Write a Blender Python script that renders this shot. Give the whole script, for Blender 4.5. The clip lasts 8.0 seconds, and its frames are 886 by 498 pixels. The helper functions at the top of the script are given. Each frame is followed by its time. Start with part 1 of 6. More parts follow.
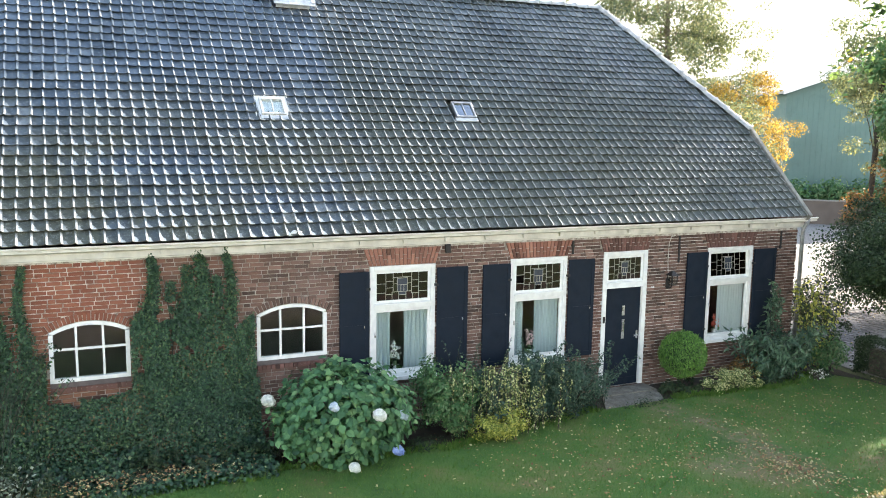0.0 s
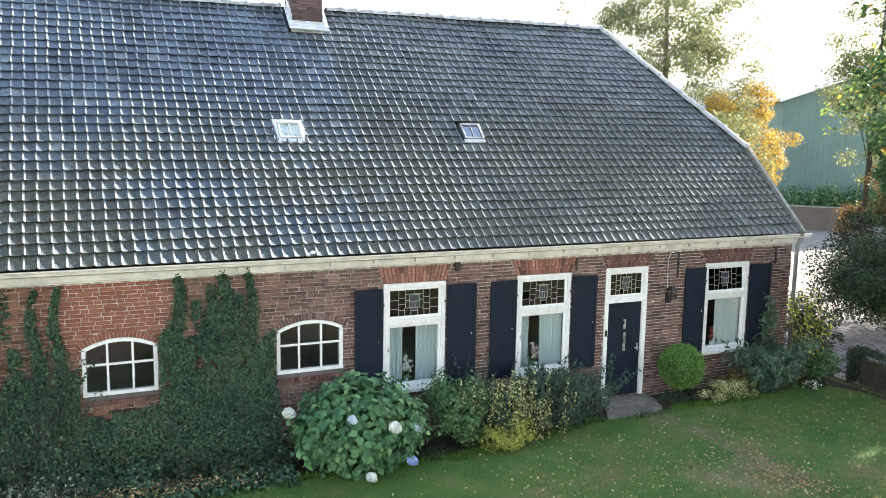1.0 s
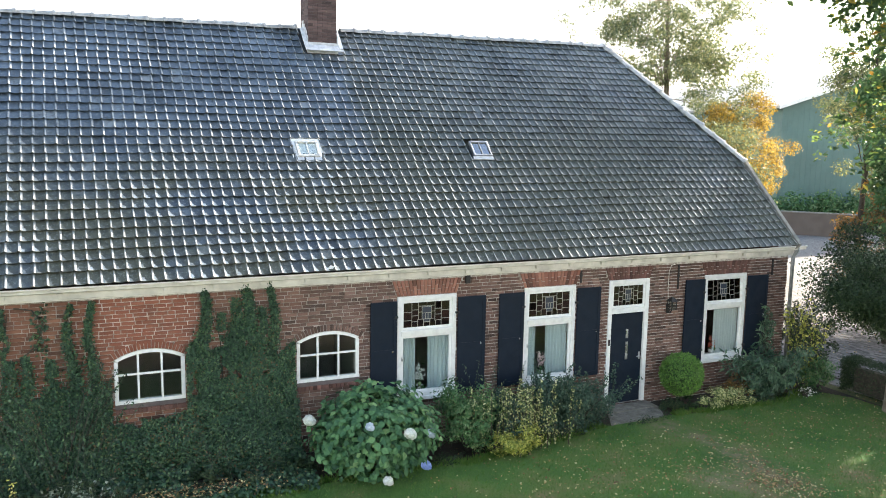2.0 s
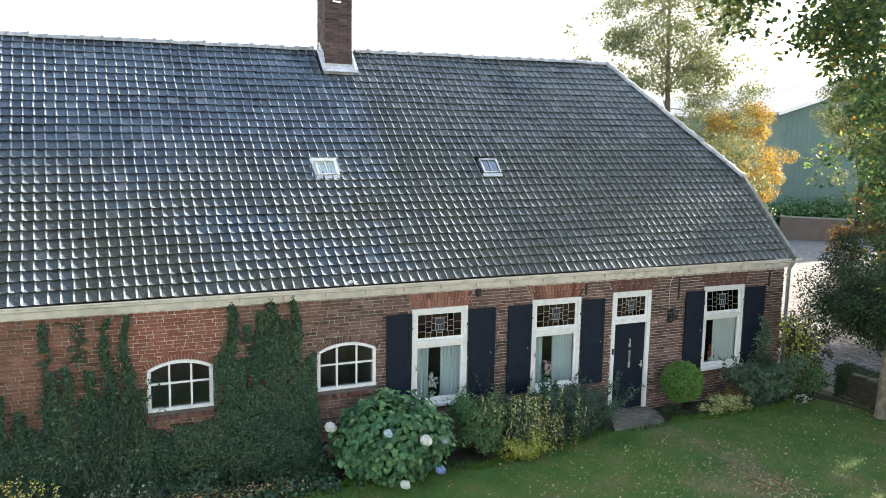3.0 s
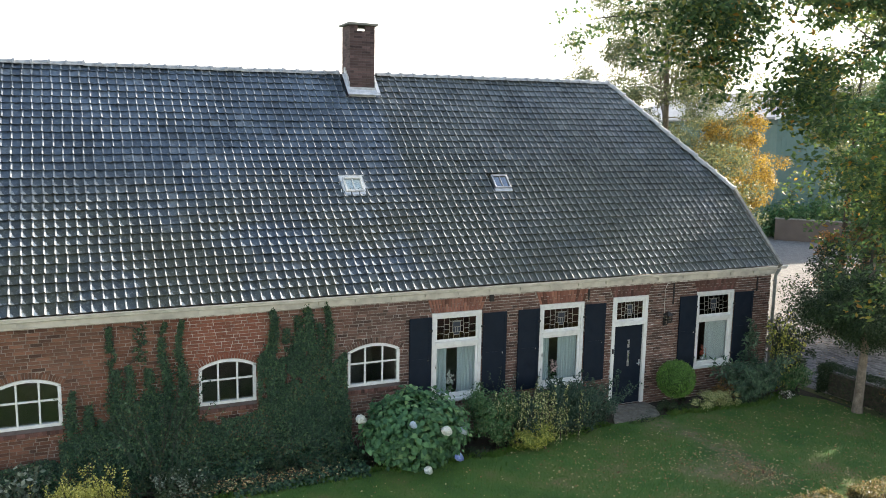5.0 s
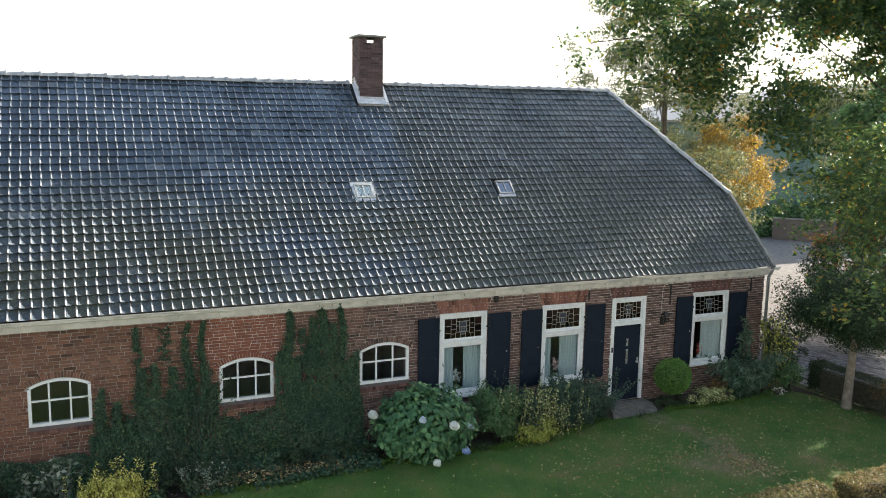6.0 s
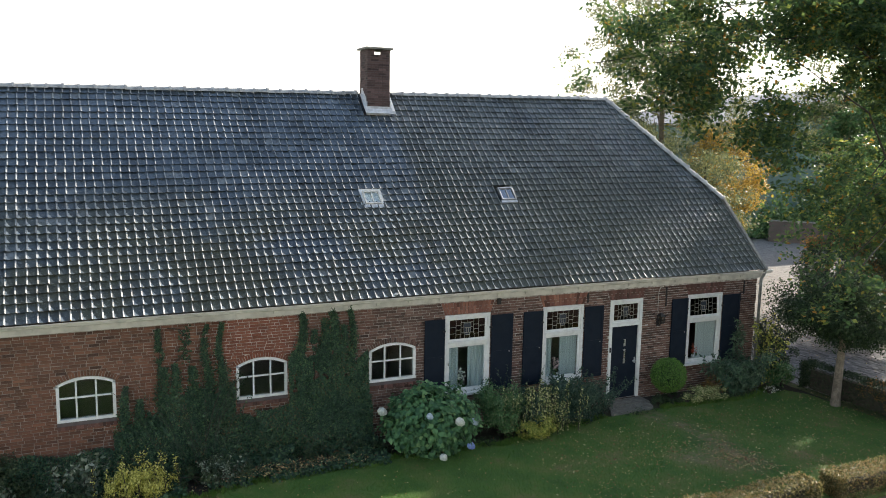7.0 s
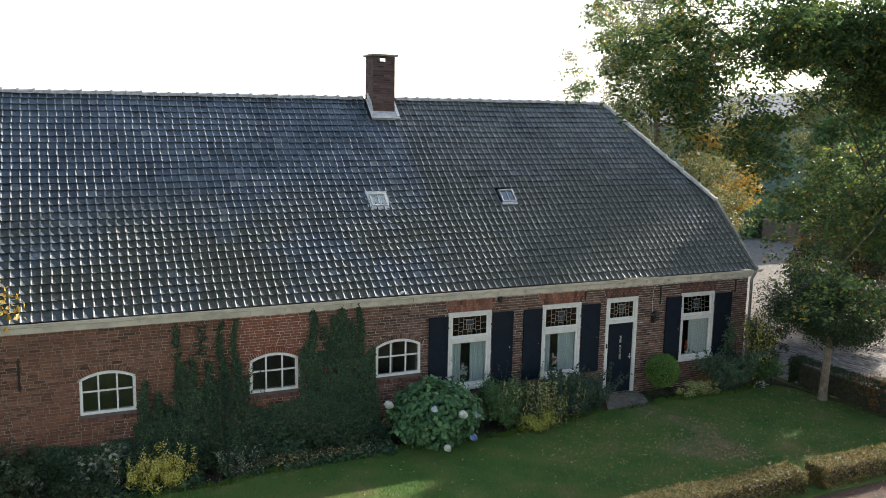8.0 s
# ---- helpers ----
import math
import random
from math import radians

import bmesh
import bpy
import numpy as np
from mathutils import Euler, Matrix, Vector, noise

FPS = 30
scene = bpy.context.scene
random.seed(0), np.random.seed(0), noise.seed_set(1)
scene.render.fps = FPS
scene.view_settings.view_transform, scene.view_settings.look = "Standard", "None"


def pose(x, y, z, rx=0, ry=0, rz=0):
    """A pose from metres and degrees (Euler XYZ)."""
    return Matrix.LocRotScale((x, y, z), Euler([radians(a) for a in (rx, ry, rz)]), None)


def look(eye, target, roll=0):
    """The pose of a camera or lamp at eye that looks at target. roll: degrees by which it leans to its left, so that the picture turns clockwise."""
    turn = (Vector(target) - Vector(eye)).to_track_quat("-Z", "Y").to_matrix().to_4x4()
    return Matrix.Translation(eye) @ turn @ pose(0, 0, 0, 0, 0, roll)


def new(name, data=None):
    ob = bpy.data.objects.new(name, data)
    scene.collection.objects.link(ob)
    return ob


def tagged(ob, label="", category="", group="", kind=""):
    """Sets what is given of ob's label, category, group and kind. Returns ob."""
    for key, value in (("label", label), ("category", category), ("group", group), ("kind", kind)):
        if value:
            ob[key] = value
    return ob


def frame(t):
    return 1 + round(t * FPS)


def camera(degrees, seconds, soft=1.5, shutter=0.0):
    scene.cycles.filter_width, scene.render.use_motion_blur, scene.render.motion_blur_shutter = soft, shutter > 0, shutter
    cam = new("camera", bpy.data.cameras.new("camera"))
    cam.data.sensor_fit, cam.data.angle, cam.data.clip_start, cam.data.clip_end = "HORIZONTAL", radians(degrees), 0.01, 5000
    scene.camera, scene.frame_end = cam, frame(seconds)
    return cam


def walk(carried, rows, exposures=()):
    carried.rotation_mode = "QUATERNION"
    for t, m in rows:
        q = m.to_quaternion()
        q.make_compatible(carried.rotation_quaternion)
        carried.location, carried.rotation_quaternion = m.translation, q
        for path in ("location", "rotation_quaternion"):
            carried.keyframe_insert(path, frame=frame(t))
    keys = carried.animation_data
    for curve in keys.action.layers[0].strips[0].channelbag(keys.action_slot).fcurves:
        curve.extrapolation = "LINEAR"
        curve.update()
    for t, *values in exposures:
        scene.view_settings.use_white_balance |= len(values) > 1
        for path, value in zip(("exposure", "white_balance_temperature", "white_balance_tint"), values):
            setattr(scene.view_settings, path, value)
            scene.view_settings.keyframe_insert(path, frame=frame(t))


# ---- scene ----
cam = camera(58.0, 8.0, soft=0.9)
PATH = [
    (0, (-4.511, -12.844, 5.024), (-3.684, -11.044, 4.747), 0.9),
    (0.5, (-4.734, -13.056, 5.217), (-3.904, -11.258, 4.939), 1.0),
    (1, (-4.982, -13.31, 5.444), (-4.15, -11.512, 5.167), 1.0),
    (1.5, (-5.203, -13.567, 5.607), (-4.372, -11.769, 5.333), 1.0),
    (3, (-5.988, -14.42, 6.192), (-5.159, -12.621, 5.917), 1.1),
    (3.5, (-6.244, -14.721, 6.383), (-5.415, -12.923, 6.103), 1.1),
    (4, (-6.524, -15.065, 6.543), (-5.695, -13.267, 6.264), 1.1),
    (4.5, (-6.783, -15.412, 6.629), (-5.954, -13.614, 6.348), 1.2),
    (6, (-7.518, -16.47, 6.99), (-6.691, -14.672, 6.699), 1.1),
    (6.5, (-7.764, -16.784, 7.094), (-6.936, -14.987, 6.804), 1.1),
    (7, (-8.002, -17.157, 7.196), (-7.173, -15.36, 6.907), 1.1),
    (7.5, (-8.236, -17.474, 7.278), (-7.404, -15.678, 6.988), 1.1),
    (8, (-8.501, -17.821, 7.392), (-7.665, -16.029, 7.096), 1.2),
]
EXPOSURES = [(0, 2.50, 7380, 10), (1.5, 2.32, 7380, 10), (3.5, 1.96, 7380, 10), (4.5, 1.76, 7380, 10), (6.5, 1.34, 7380, 10), (8, 1.06, 7380, 10)]
walk(cam, [(t, look(eye, target, roll)) for t, eye, target, roll in PATH], EXPOSURES)

# ---- world, sun ----
SUN_AZ, SUN_EL = 71.0, 21.6          # degrees east of +y, degrees above the horizon
world = bpy.data.worlds.new("sky")
scene.world = world
world.use_nodes = True
wn = world.node_tree.nodes
sky = wn.new("ShaderNodeTexSky")
sky.sky_type, sky.sun_disc = "NISHITA", False
sky.sun_elevation, sky.sun_rotation = radians(SUN_EL), radians(SUN_AZ)
sky.air_density, sky.dust_density, sky.ozone_density = 1.0, 0.8, 1.0
wn["Background"].inputs["Strength"].default_value = 0.15
haze = wn.new("ShaderNodeHueSaturation")
world.node_tree.links.new(sky.outputs[0], haze.inputs["Color"])
world.node_tree.links.new(haze.outputs[0], wn["Background"].inputs["Color"])
# white haze lies low over the land
up = wn.new("ShaderNodeSeparateXYZ")
world.node_tree.links.new(wn.new("ShaderNodeTexCoord").outputs["Generated"], up.inputs[0])
clear = wn.new("ShaderNodeMapRange")
clear.inputs[1].default_value, clear.inputs[2].default_value = 0.10, 0.45
clear.inputs[3].default_value, clear.inputs[4].default_value = 0.12, 1.0
world.node_tree.links.new(up.outputs["Z"], clear.inputs[0])
world.node_tree.links.new(clear.outputs[0], haze.inputs["Saturation"])

sun_data = bpy.data.lights.new("sun", "SUN")
sun_data.energy, sun_data.angle, sun_data.color = 4.5, radians(0.6), (1.0, 0.965, 0.91)
sun = new("sun", sun_data)
to_sun = Vector((math.sin(radians(SUN_AZ)) * math.cos(radians(SUN_EL)),
                 math.cos(radians(SUN_AZ)) * math.cos(radians(SUN_EL)), math.sin(radians(SUN_EL))))
sun.matrix_world = look(Vector((0, 0, 30)) + to_sun * 40, (0, 0, 30))

# ---- materials ----


class Mat:
    """A small helper round a Principled material's node tree."""

    def __init__(self, name, rough=0.7, metal=0.0, made=None):
        self.m = made or bpy.data.materials.new(name)
        self.m.use_nodes = True
        self.t = self.m.node_tree
        self.b = self.t.nodes["Principled BSDF"]
        if not made:
            self.b.inputs["Roughness"].default_value = rough
            self.b.inputs["Metallic"].default_value = metal
        self.out = self.t.nodes["Material Output"]

    def node(self, kind, **values):
        n = self.t.nodes.new(kind)
        for k, v in values.items():
            n.inputs[k].default_value = v
        return n

    def link(self, a, b):
        self.t.links.new(a, b)

    def place(self):
        return self.node("ShaderNodeNewGeometry").outputs["Position"]

    def noise(self, scale, detail=4.0, rough=0.55, stretch=None):
        n = self.node("ShaderNodeTexNoise", Scale=scale, Detail=detail, Roughness=rough)
        p = self.place()
        if stretch:
            mp = self.node("ShaderNodeMapping")
            mp.inputs["Scale"].default_value = stretch
            self.link(p, mp.inputs["Vector"])
            p = mp.outputs[0]
        self.link(p, n.inputs["Vector"])
        return n.outputs["Fac"]

    def ramp(self, fac, stops):
        n = self.node("ShaderNodeValToRGB")
        e = n.color_ramp.elements
        while len(e) < len(stops):
            e.new(0.5)
        for el, (at, c) in zip(e, stops):
            el.position, el.color = at, (*c, 1)
        self.link(fac, n.inputs["Fac"])
        return n.outputs["Color"]

    def vary(self):
        """A random number for each piece, alone or joined."""
        a = self.node("ShaderNodeObjectInfo").outputs["Random"]
        b = self.node("ShaderNodeNewGeometry").outputs["Random Per Island"]
        n = self.node("ShaderNodeMath")
        n.operation = "ADD"
        f = self.node("ShaderNodeMath")
        f.operation = "FRACT"
        self.link(a, n.inputs[0])
        self.link(b, n.inputs[1])
        self.link(n.outputs[0], f.inputs[0])
        return f.outputs[0]

    def mix(self, a, b, fac, how="MIX"):
        n = self.t.nodes.new("ShaderNodeMix")
        n.data_type, n.blend_type = "RGBA", how
        for sock, v in ((n.inputs[0], fac), (n.inputs[6], a), (n.inputs[7], b)):
            if isinstance(v, (int, float)):
                sock.default_value = v
            elif isinstance(v, tuple):
                sock.default_value = (*v, 1)
            else:
                self.link(v, sock)
        return n.outputs[2]

    def span(self, fac, lo, hi, a=0.0, b=1.0):
        n = self.node("ShaderNodeMapRange")
        n.inputs[1].default_value, n.inputs[2].default_value = lo, hi
        n.inputs[3].default_value, n.inputs[4].default_value = a, b
        self.link(fac, n.inputs[0])
        return n.outputs[0]

    def color(self, c):
        if isinstance(c, tuple):
            self.b.inputs["Base Color"].default_value = (*c, 1)
        else:
            self.link(c, self.b.inputs["Base Color"])
        return self

    def bump(self, fac, strength=0.3, depth=0.01):
        n = self.node("ShaderNodeBump", Strength=strength, Distance=depth)
        self.link(fac, n.inputs["Height"])
        self.link(n.outputs[0], self.b.inputs["Normal"])
        return self

    def math(self, how, a, b):
        """A Math node; a and b are sockets or numbers."""
        n = self.node("ShaderNodeMath")
        n.operation = how
        for sock, v in zip(n.inputs, (a, b)):
            if isinstance(v, (int, float)):
                sock.default_value = v
            else:
                self.link(v, sock)
        return n.outputs[0]

    def roughness(self, fac, lo, hi):
        self.link(self.span(fac, 0.3, 0.7, lo, hi), self.b.inputs["Roughness"])
        return self


def painted(name, c, rough=0.45, dirt=0.75, scale=9.0, gloss=0.5):
    m = Mat(name, rough)
    m.b.inputs["Specular IOR Level"].default_value = gloss
    d = tuple(v * dirt for v in c)
    col = m.mix(m.ramp(m.noise(scale, 6), [(0.3, d), (0.6, c)]), tuple(v * dirt * 0.8 for v in c), m.span(m.noise(1.3, 5), 0.58, 0.75, 0, 0.5))
    m.color(col).bump(m.noise(60, 3, stretch=(1, 1, 0.2)), 0.12, 0.004).roughness(m.noise(4), rough * 0.8, min(1, rough * 1.3))
    return m.m


def brick_material(name, lo, mid, hi, patch, spot=None):
    m = Mat(name, 0.85)
    c = m.ramp(m.vary(), [(0.0, tuple(v * 0.5 for v in lo)), (0.16, lo), (0.5, mid), (0.86, hi), (1.0, tuple(v * 1.35 for v in hi))])
    c = m.mix(c, patch, m.span(m.noise(0.42, 3), 0.5, 0.66, 0, 0.45))
    if spot:
        # a rebuilt stretch of redder brick
        far = m.node("ShaderNodeVectorMath")
        far.operation = "DISTANCE"
        m.link(m.place(), far.inputs[0])
        far.inputs[1].default_value = spot
        c = m.mix(c, (0.25, 0.085, 0.06), m.span(far.outputs["Value"], 1.3, 0.6, 0, 0.55))
        # the stable's bricks are fired redder than those of the dwelling
        at = m.node("ShaderNodeSeparateXYZ")
        m.link(m.place(), at.inputs[0])
        c = m.mix(c, (1.14, 0.86, 0.64), m.span(at.outputs["X"], -1.0, -4.5), "MULTIPLY")
    c = m.mix(c, (0.05, 0.045, 0.04), m.span(m.noise(2.2, 6), 0.55, 0.78, 0, 0.5))
    c = m.mix(c, (0.42, 0.36, 0.31), m.span(m.noise(38, 5), 0.6, 0.8, 0, 0.45))
    m.color(c).bump(m.noise(90, 5), 0.5, 0.006)
    return m.m


BRICK = brick_material("brick", (0.095, 0.055, 0.044), (0.142, 0.080, 0.064), (0.185, 0.110, 0.090), (0.19, 0.088, 0.066), (-4.5, 0.0, 2.75))
BRICK_CHIMNEY = brick_material("chimney_brick", (0.066, 0.040, 0.040), (0.092, 0.056, 0.054), (0.12, 0.075, 0.07), (0.09, 0.058, 0.056))
BRICK_ORANGE = brick_material("orange_brick", (0.20, 0.085, 0.06), (0.26, 0.108, 0.078), (0.31, 0.14, 0.10), (0.25, 0.10, 0.07))
BRICK_DARK = brick_material("dark_brick", (0.10, 0.045, 0.035), (0.13, 0.062, 0.05), (0.17, 0.08, 0.065), (0.12, 0.06, 0.05))


def mortar_material():
    m = Mat("mortar", 0.95)
    c = m.ramp(m.noise(3.2, 6), [(0.3, (0.13, 0.10, 0.085)), (0.5, (0.24, 0.195, 0.165)), (0.7, (0.40, 0.35, 0.31))])
    # pale lime pointing by the door and in a patch over one stable window
    at = m.node("ShaderNodeSeparateXYZ")
    m.link(m.place(), at.inputs[0])
    far = m.node("ShaderNodeVectorMath")
    far.operation = "DISTANCE"
    m.link(m.place(), far.inputs[0])
    far.inputs[1].default_value = (-4.5, 0, 2.75)
    lime = m.math("MAXIMUM", m.span(at.outputs["X"], -3.0, 4.0, 0.35, 0.85), m.span(far.outputs["Value"], 1.5, 0.7))
    c = m.mix(c, (0.72, 0.69, 0.64), m.math("MULTIPLY", lime, m.span(m.noise(8, 5, 0.7), 0.42, 0.58, 0.1, 0.95)))
    m.color(c).bump(m.noise(120, 4), 0.6, 0.006)
    return m.m


MORTAR = mortar_material()
MORTAR_DARK = painted("sooty_mortar", (0.13, 0.105, 0.10), 0.95, 0.7, 12)
WHITE = painted("white_paint", (0.80, 0.80, 0.78), 0.4, 0.86)
CREAM = painted("cream_paint", (0.70, 0.665, 0.60), 0.55, 0.68, 4.0)
NAVY = painted("navy_paint", (0.0085, 0.0155, 0.0275), 0.55, 0.8, 5.0, 0.18)
BROWN = painted("brown_paint", (0.11, 0.05, 0.033), 0.6, 0.7, 7.0)
INSIDE = painted("dim_plaster", (0.30, 0.28, 0.25), 0.9, 0.8)
IRON = painted("black_iron", (0.012, 0.012, 0.013), 0.5, 0.7, 30)
STONE = painted("grey_stone", (0.25, 0.20, 0.175), 0.85, 0.55, 14)
CONCRETE = painted("worn_concrete", (0.26, 0.25, 0.22), 0.9, 0.6, 10)


def tile_material(name="roof_tile"):
    """Glazed pantiles; the UV runs over each tile, across from the pan to the roll and up from the lip."""
    m = Mat(name, 0.35)
    m.b.inputs["IOR"].default_value = 1.6
    at = m.node("ShaderNodeSeparateXYZ")
    m.link(m.place(), at.inputs[0])
    x, z = at.outputs["X"], at.outputs["Z"]
    uv = m.node("ShaderNodeSeparateXYZ")
    m.link(m.node("ShaderNodeUVMap").outputs[0], uv.inputs[0])
    u, v = uv.outputs["X"], uv.outputs["Y"]
    c = m.ramp(m.vary(), [(0.0, (0.018, 0.028, 0.040)), (0.5, (0.034, 0.051, 0.072)), (0.88, (0.056, 0.079, 0.104)), (0.95, (0.12, 0.145, 0.165)), (1.0, (0.18, 0.20, 0.21))])
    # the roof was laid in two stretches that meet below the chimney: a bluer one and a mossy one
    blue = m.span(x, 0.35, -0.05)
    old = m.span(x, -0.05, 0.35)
    # sky sheen put into the base colour, growing paler towards the ridge
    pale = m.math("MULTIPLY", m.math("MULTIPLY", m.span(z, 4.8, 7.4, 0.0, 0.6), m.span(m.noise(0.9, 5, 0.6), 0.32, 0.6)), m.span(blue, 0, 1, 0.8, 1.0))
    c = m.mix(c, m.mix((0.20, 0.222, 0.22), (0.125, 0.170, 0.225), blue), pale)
    low = m.math("MULTIPLY", m.span(z, 6.2, 4.7), m.span(m.noise(0.7, 5, 0.65), 0.36, 0.56))
    c = m.mix(c, (0.070, 0.071, 0.045), m.span(low, 0, 1, 0, 0.88))
    moss = m.math("MULTIPLY", old, m.span(m.noise(0.6, 6, 0.65), 0.28, 0.5, 0.35, 1.0))
    moss = m.math("MULTIPLY", moss, m.span(z, 7.6, 5.6, 0.45, 1.0))
    c = m.mix(c, (0.060, 0.068, 0.054), m.span(moss, 0, 1, 0, 0.75))
    c = m.mix(c, (0.055, 0.085, 0.025), m.span(m.noise(3.1, 6, 0.7), 0.62, 0.74, 0, 0.6))
    c = m.mix(c, (0.22, 0.23, 0.21), m.span(m.noise(19, 6, 0.75), 0.53, 0.64, 0, 0.55))
    c = m.mix(c, (0.015, 0.016, 0.016), m.span(m.noise(9, 6, 0.7), 0.50, 0.64, 0, 0.6))
    c = m.mix(c, (0.02, 0.02, 0.02), m.span(m.noise(1.7, 5), 0.56, 0.74, 0, 0.5))
    # crust whitened like sunlight, from the roll's foot over the pan's lower corner
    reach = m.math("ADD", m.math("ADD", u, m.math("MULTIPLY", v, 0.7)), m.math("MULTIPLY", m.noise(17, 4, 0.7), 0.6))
    sunlit_crust = m.math("MULTIPLY", m.span(reach, 0.76, 0.66), m.span(m.noise(0.5, 4, 0.6), 0.42, 0.52, 0.1, 1.0))
    sunlit_crust = m.math("MULTIPLY", sunlit_crust, m.math("MULTIPLY", m.span(z, 5.9, 5.0), m.span(x, 2.8, -0.8, 0.35, 1.0)))
    c = m.mix(c, (0.62, 0.62, 0.58), m.span(sunlit_crust, 0, 1, 0, 0.95))
    # sun glints painted as a pale stripe along the roll
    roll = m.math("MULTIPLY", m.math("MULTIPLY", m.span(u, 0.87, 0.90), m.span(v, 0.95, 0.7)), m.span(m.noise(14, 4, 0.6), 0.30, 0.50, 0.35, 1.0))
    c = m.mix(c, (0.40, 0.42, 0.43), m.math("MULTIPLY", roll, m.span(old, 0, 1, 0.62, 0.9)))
    m.color(c).bump(m.noise(50, 5), 0.2, 0.004)
    dull = m.math("MAXIMUM", m.math("MAXIMUM", m.math("MULTIPLY", low, 0.8), m.math("MULTIPLY", moss, 0.85)), m.span(m.noise(1.1, 5), 0.5, 0.75))
    dull = m.math("MULTIPLY", dull, m.span(u, 0.88, 0.92, 1.0, 0.2))
    m.link(m.span(dull, 0, 1, 0.32, 0.58), m.b.inputs["Roughness"])
    m.link(m.span(dull, 0, 1, 0.6, 0.22), m.b.inputs["Specular IOR Level"])
    return m.m


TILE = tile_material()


def metal_material(name, c, rough, scale=8):
    m = Mat(name, rough, 0.85)
    m.color(m.ramp(m.noise(scale, 6), [(0.3, tuple(v * 0.6 for v in c)), (0.65, c)])).roughness(m.noise(5), rough * 0.8, rough * 1.4)
    return m.m


RIDGE = painted("weathered_ridge", (0.42, 0.43, 0.43), 0.6, 0.5, 9)
ZINC = metal_material("zinc", (0.42, 0.43, 0.44), 0.5)
LEAD = painted("lead", (0.60, 0.61, 0.63), 0.5, 0.7, 12)
CHROME = metal_material("steel", (0.72, 0.72, 0.72), 0.25)


def glass_material(name, tint=(1, 1, 1), see=1.0, mirror=0.042):
    m = Mat(name)
    t = m.node("ShaderNodeBsdfTransparent")
    t.inputs[0].default_value = (*[v * see for v in tint], 1)
    g = m.node("ShaderNodeBsdfGlossy", Roughness=0.03)
    lw = m.node("ShaderNodeLayerWeight", Blend=0.5)
    pw = m.node("ShaderNodeMath")
    pw.operation = "POWER"
    pw.inputs[1].default_value = 4.0
    m.link(lw.outputs["Facing"], pw.inputs[0])
    f = m.span(pw.outputs[0], 0.0, 1.0, mirror, 0.92)
    x = m.node("ShaderNodeMixShader")
    m.link(f, x.inputs[0])
    m.link(t.outputs[0], x.inputs[1])
    m.link(g.outputs[0], x.inputs[2])
    m.link(x.outputs[0], m.out.inputs["Surface"])
    return m.m


GLASS = glass_material("window_glass", (0.92, 0.95, 0.95))
GLASS_AMBER = glass_material("amber_glass", (0.34, 0.21, 0.15), 0.8, 0.06)
GLASS_OPAL = painted("opal_glass", (0.05, 0.06, 0.08), 0.2, 0.7, 20)
GLASS_SMOKE = glass_material("smoky_glass", (0.20, 0.20, 0.21), 0.7, 0.09)
GLASS_BLUE = glass_material("skylight_glass", (0.5, 0.62, 0.75), 0.9, 0.3)


def cloth_material(name, c):
    m = Mat(name, 0.9)
    m.color(m.ramp(m.noise(14, 4, stretch=(1, 1, 0.1)), [(0.3, tuple(v * 0.8 for v in c)), (0.7, c)]))
    return m.m


CURTAIN = cloth_material("pale_teal_curtain", (0.55, 0.63, 0.63))
NET = cloth_material("pale_grey_curtain", (0.58, 0.63, 0.62))


def leaf_material(name, stops, through_amount=0.35, rough=0.5, shine=0.5):
    m = Mat(name, rough)
    v = m.node("ShaderNodeNewGeometry").outputs["Random Per Island"]
    big = m.noise(1.4, 3)
    add = m.node("ShaderNodeMath")
    add.operation = "MULTIPLY_ADD"
    m.link(big, add.inputs[0])
    add.inputs[1].default_value = 0.5
    m.link(m.span(v, 0, 1, -0.25, 0.75), add.inputs[2])
    c = m.ramp(add.outputs[0], stops)
    m.color(c)
    m.b.inputs["Specular IOR Level"].default_value = shine
    t = m.node("ShaderNodeBsdfTranslucent")
    m.link(m.mix(c, (1.0, 0.97, 0.6), 0.4, "MULTIPLY"), t.inputs[0])
    x = m.node("ShaderNodeMixShader")
    x.inputs[0].default_value = through_amount
    m.link(m.b.outputs[0], x.inputs[1])
    m.link(t.outputs[0], x.inputs[2])
    m.link(x.outputs[0], m.out.inputs["Surface"])
    return m.m


HYDRANGEA = leaf_material("hydrangea_leaf", [(0.0, (0.032, 0.095, 0.045)), (0.45, (0.065, 0.165, 0.07)), (0.85, (0.12, 0.255, 0.105)), (1.0, (0.19, 0.31, 0.13))], 0.22, 0.5, 0.28)
IVY = leaf_material("ivy_leaf", [(0.0, (0.010, 0.030, 0.016)), (0.5, (0.026, 0.074, 0.036)), (0.85, (0.07, 0.145, 0.07)), (0.97, (0.13, 0.20, 0.08)), (1.0, (0.14, 0.09, 0.04))], 0.15, 0.4, 0.4)
SHRUB = leaf_material("shrub_leaf", [(0.0, (0.04, 0.11, 0.04)), (0.6, (0.085, 0.19, 0.07)), (1.0, (0.2, 0.27, 0.13))], 0.25, 0.5, 0.3)
DARK_SHRUB = leaf_material("dark_shrub_leaf", [(0.0, (0.014, 0.032, 0.015)), (0.6, (0.030, 0.058, 0.024)), (1.0, (0.075, 0.10, 0.045))], 0.2, 0.5, 0.3)
BLUE_SHRUB = leaf_material("blue_green_leaf", [(0.0, (0.03, 0.065, 0.045)), (0.6, (0.06, 0.115, 0.085)), (1.0, (0.12, 0.18, 0.12))], 0.2, 0.5, 0.22)
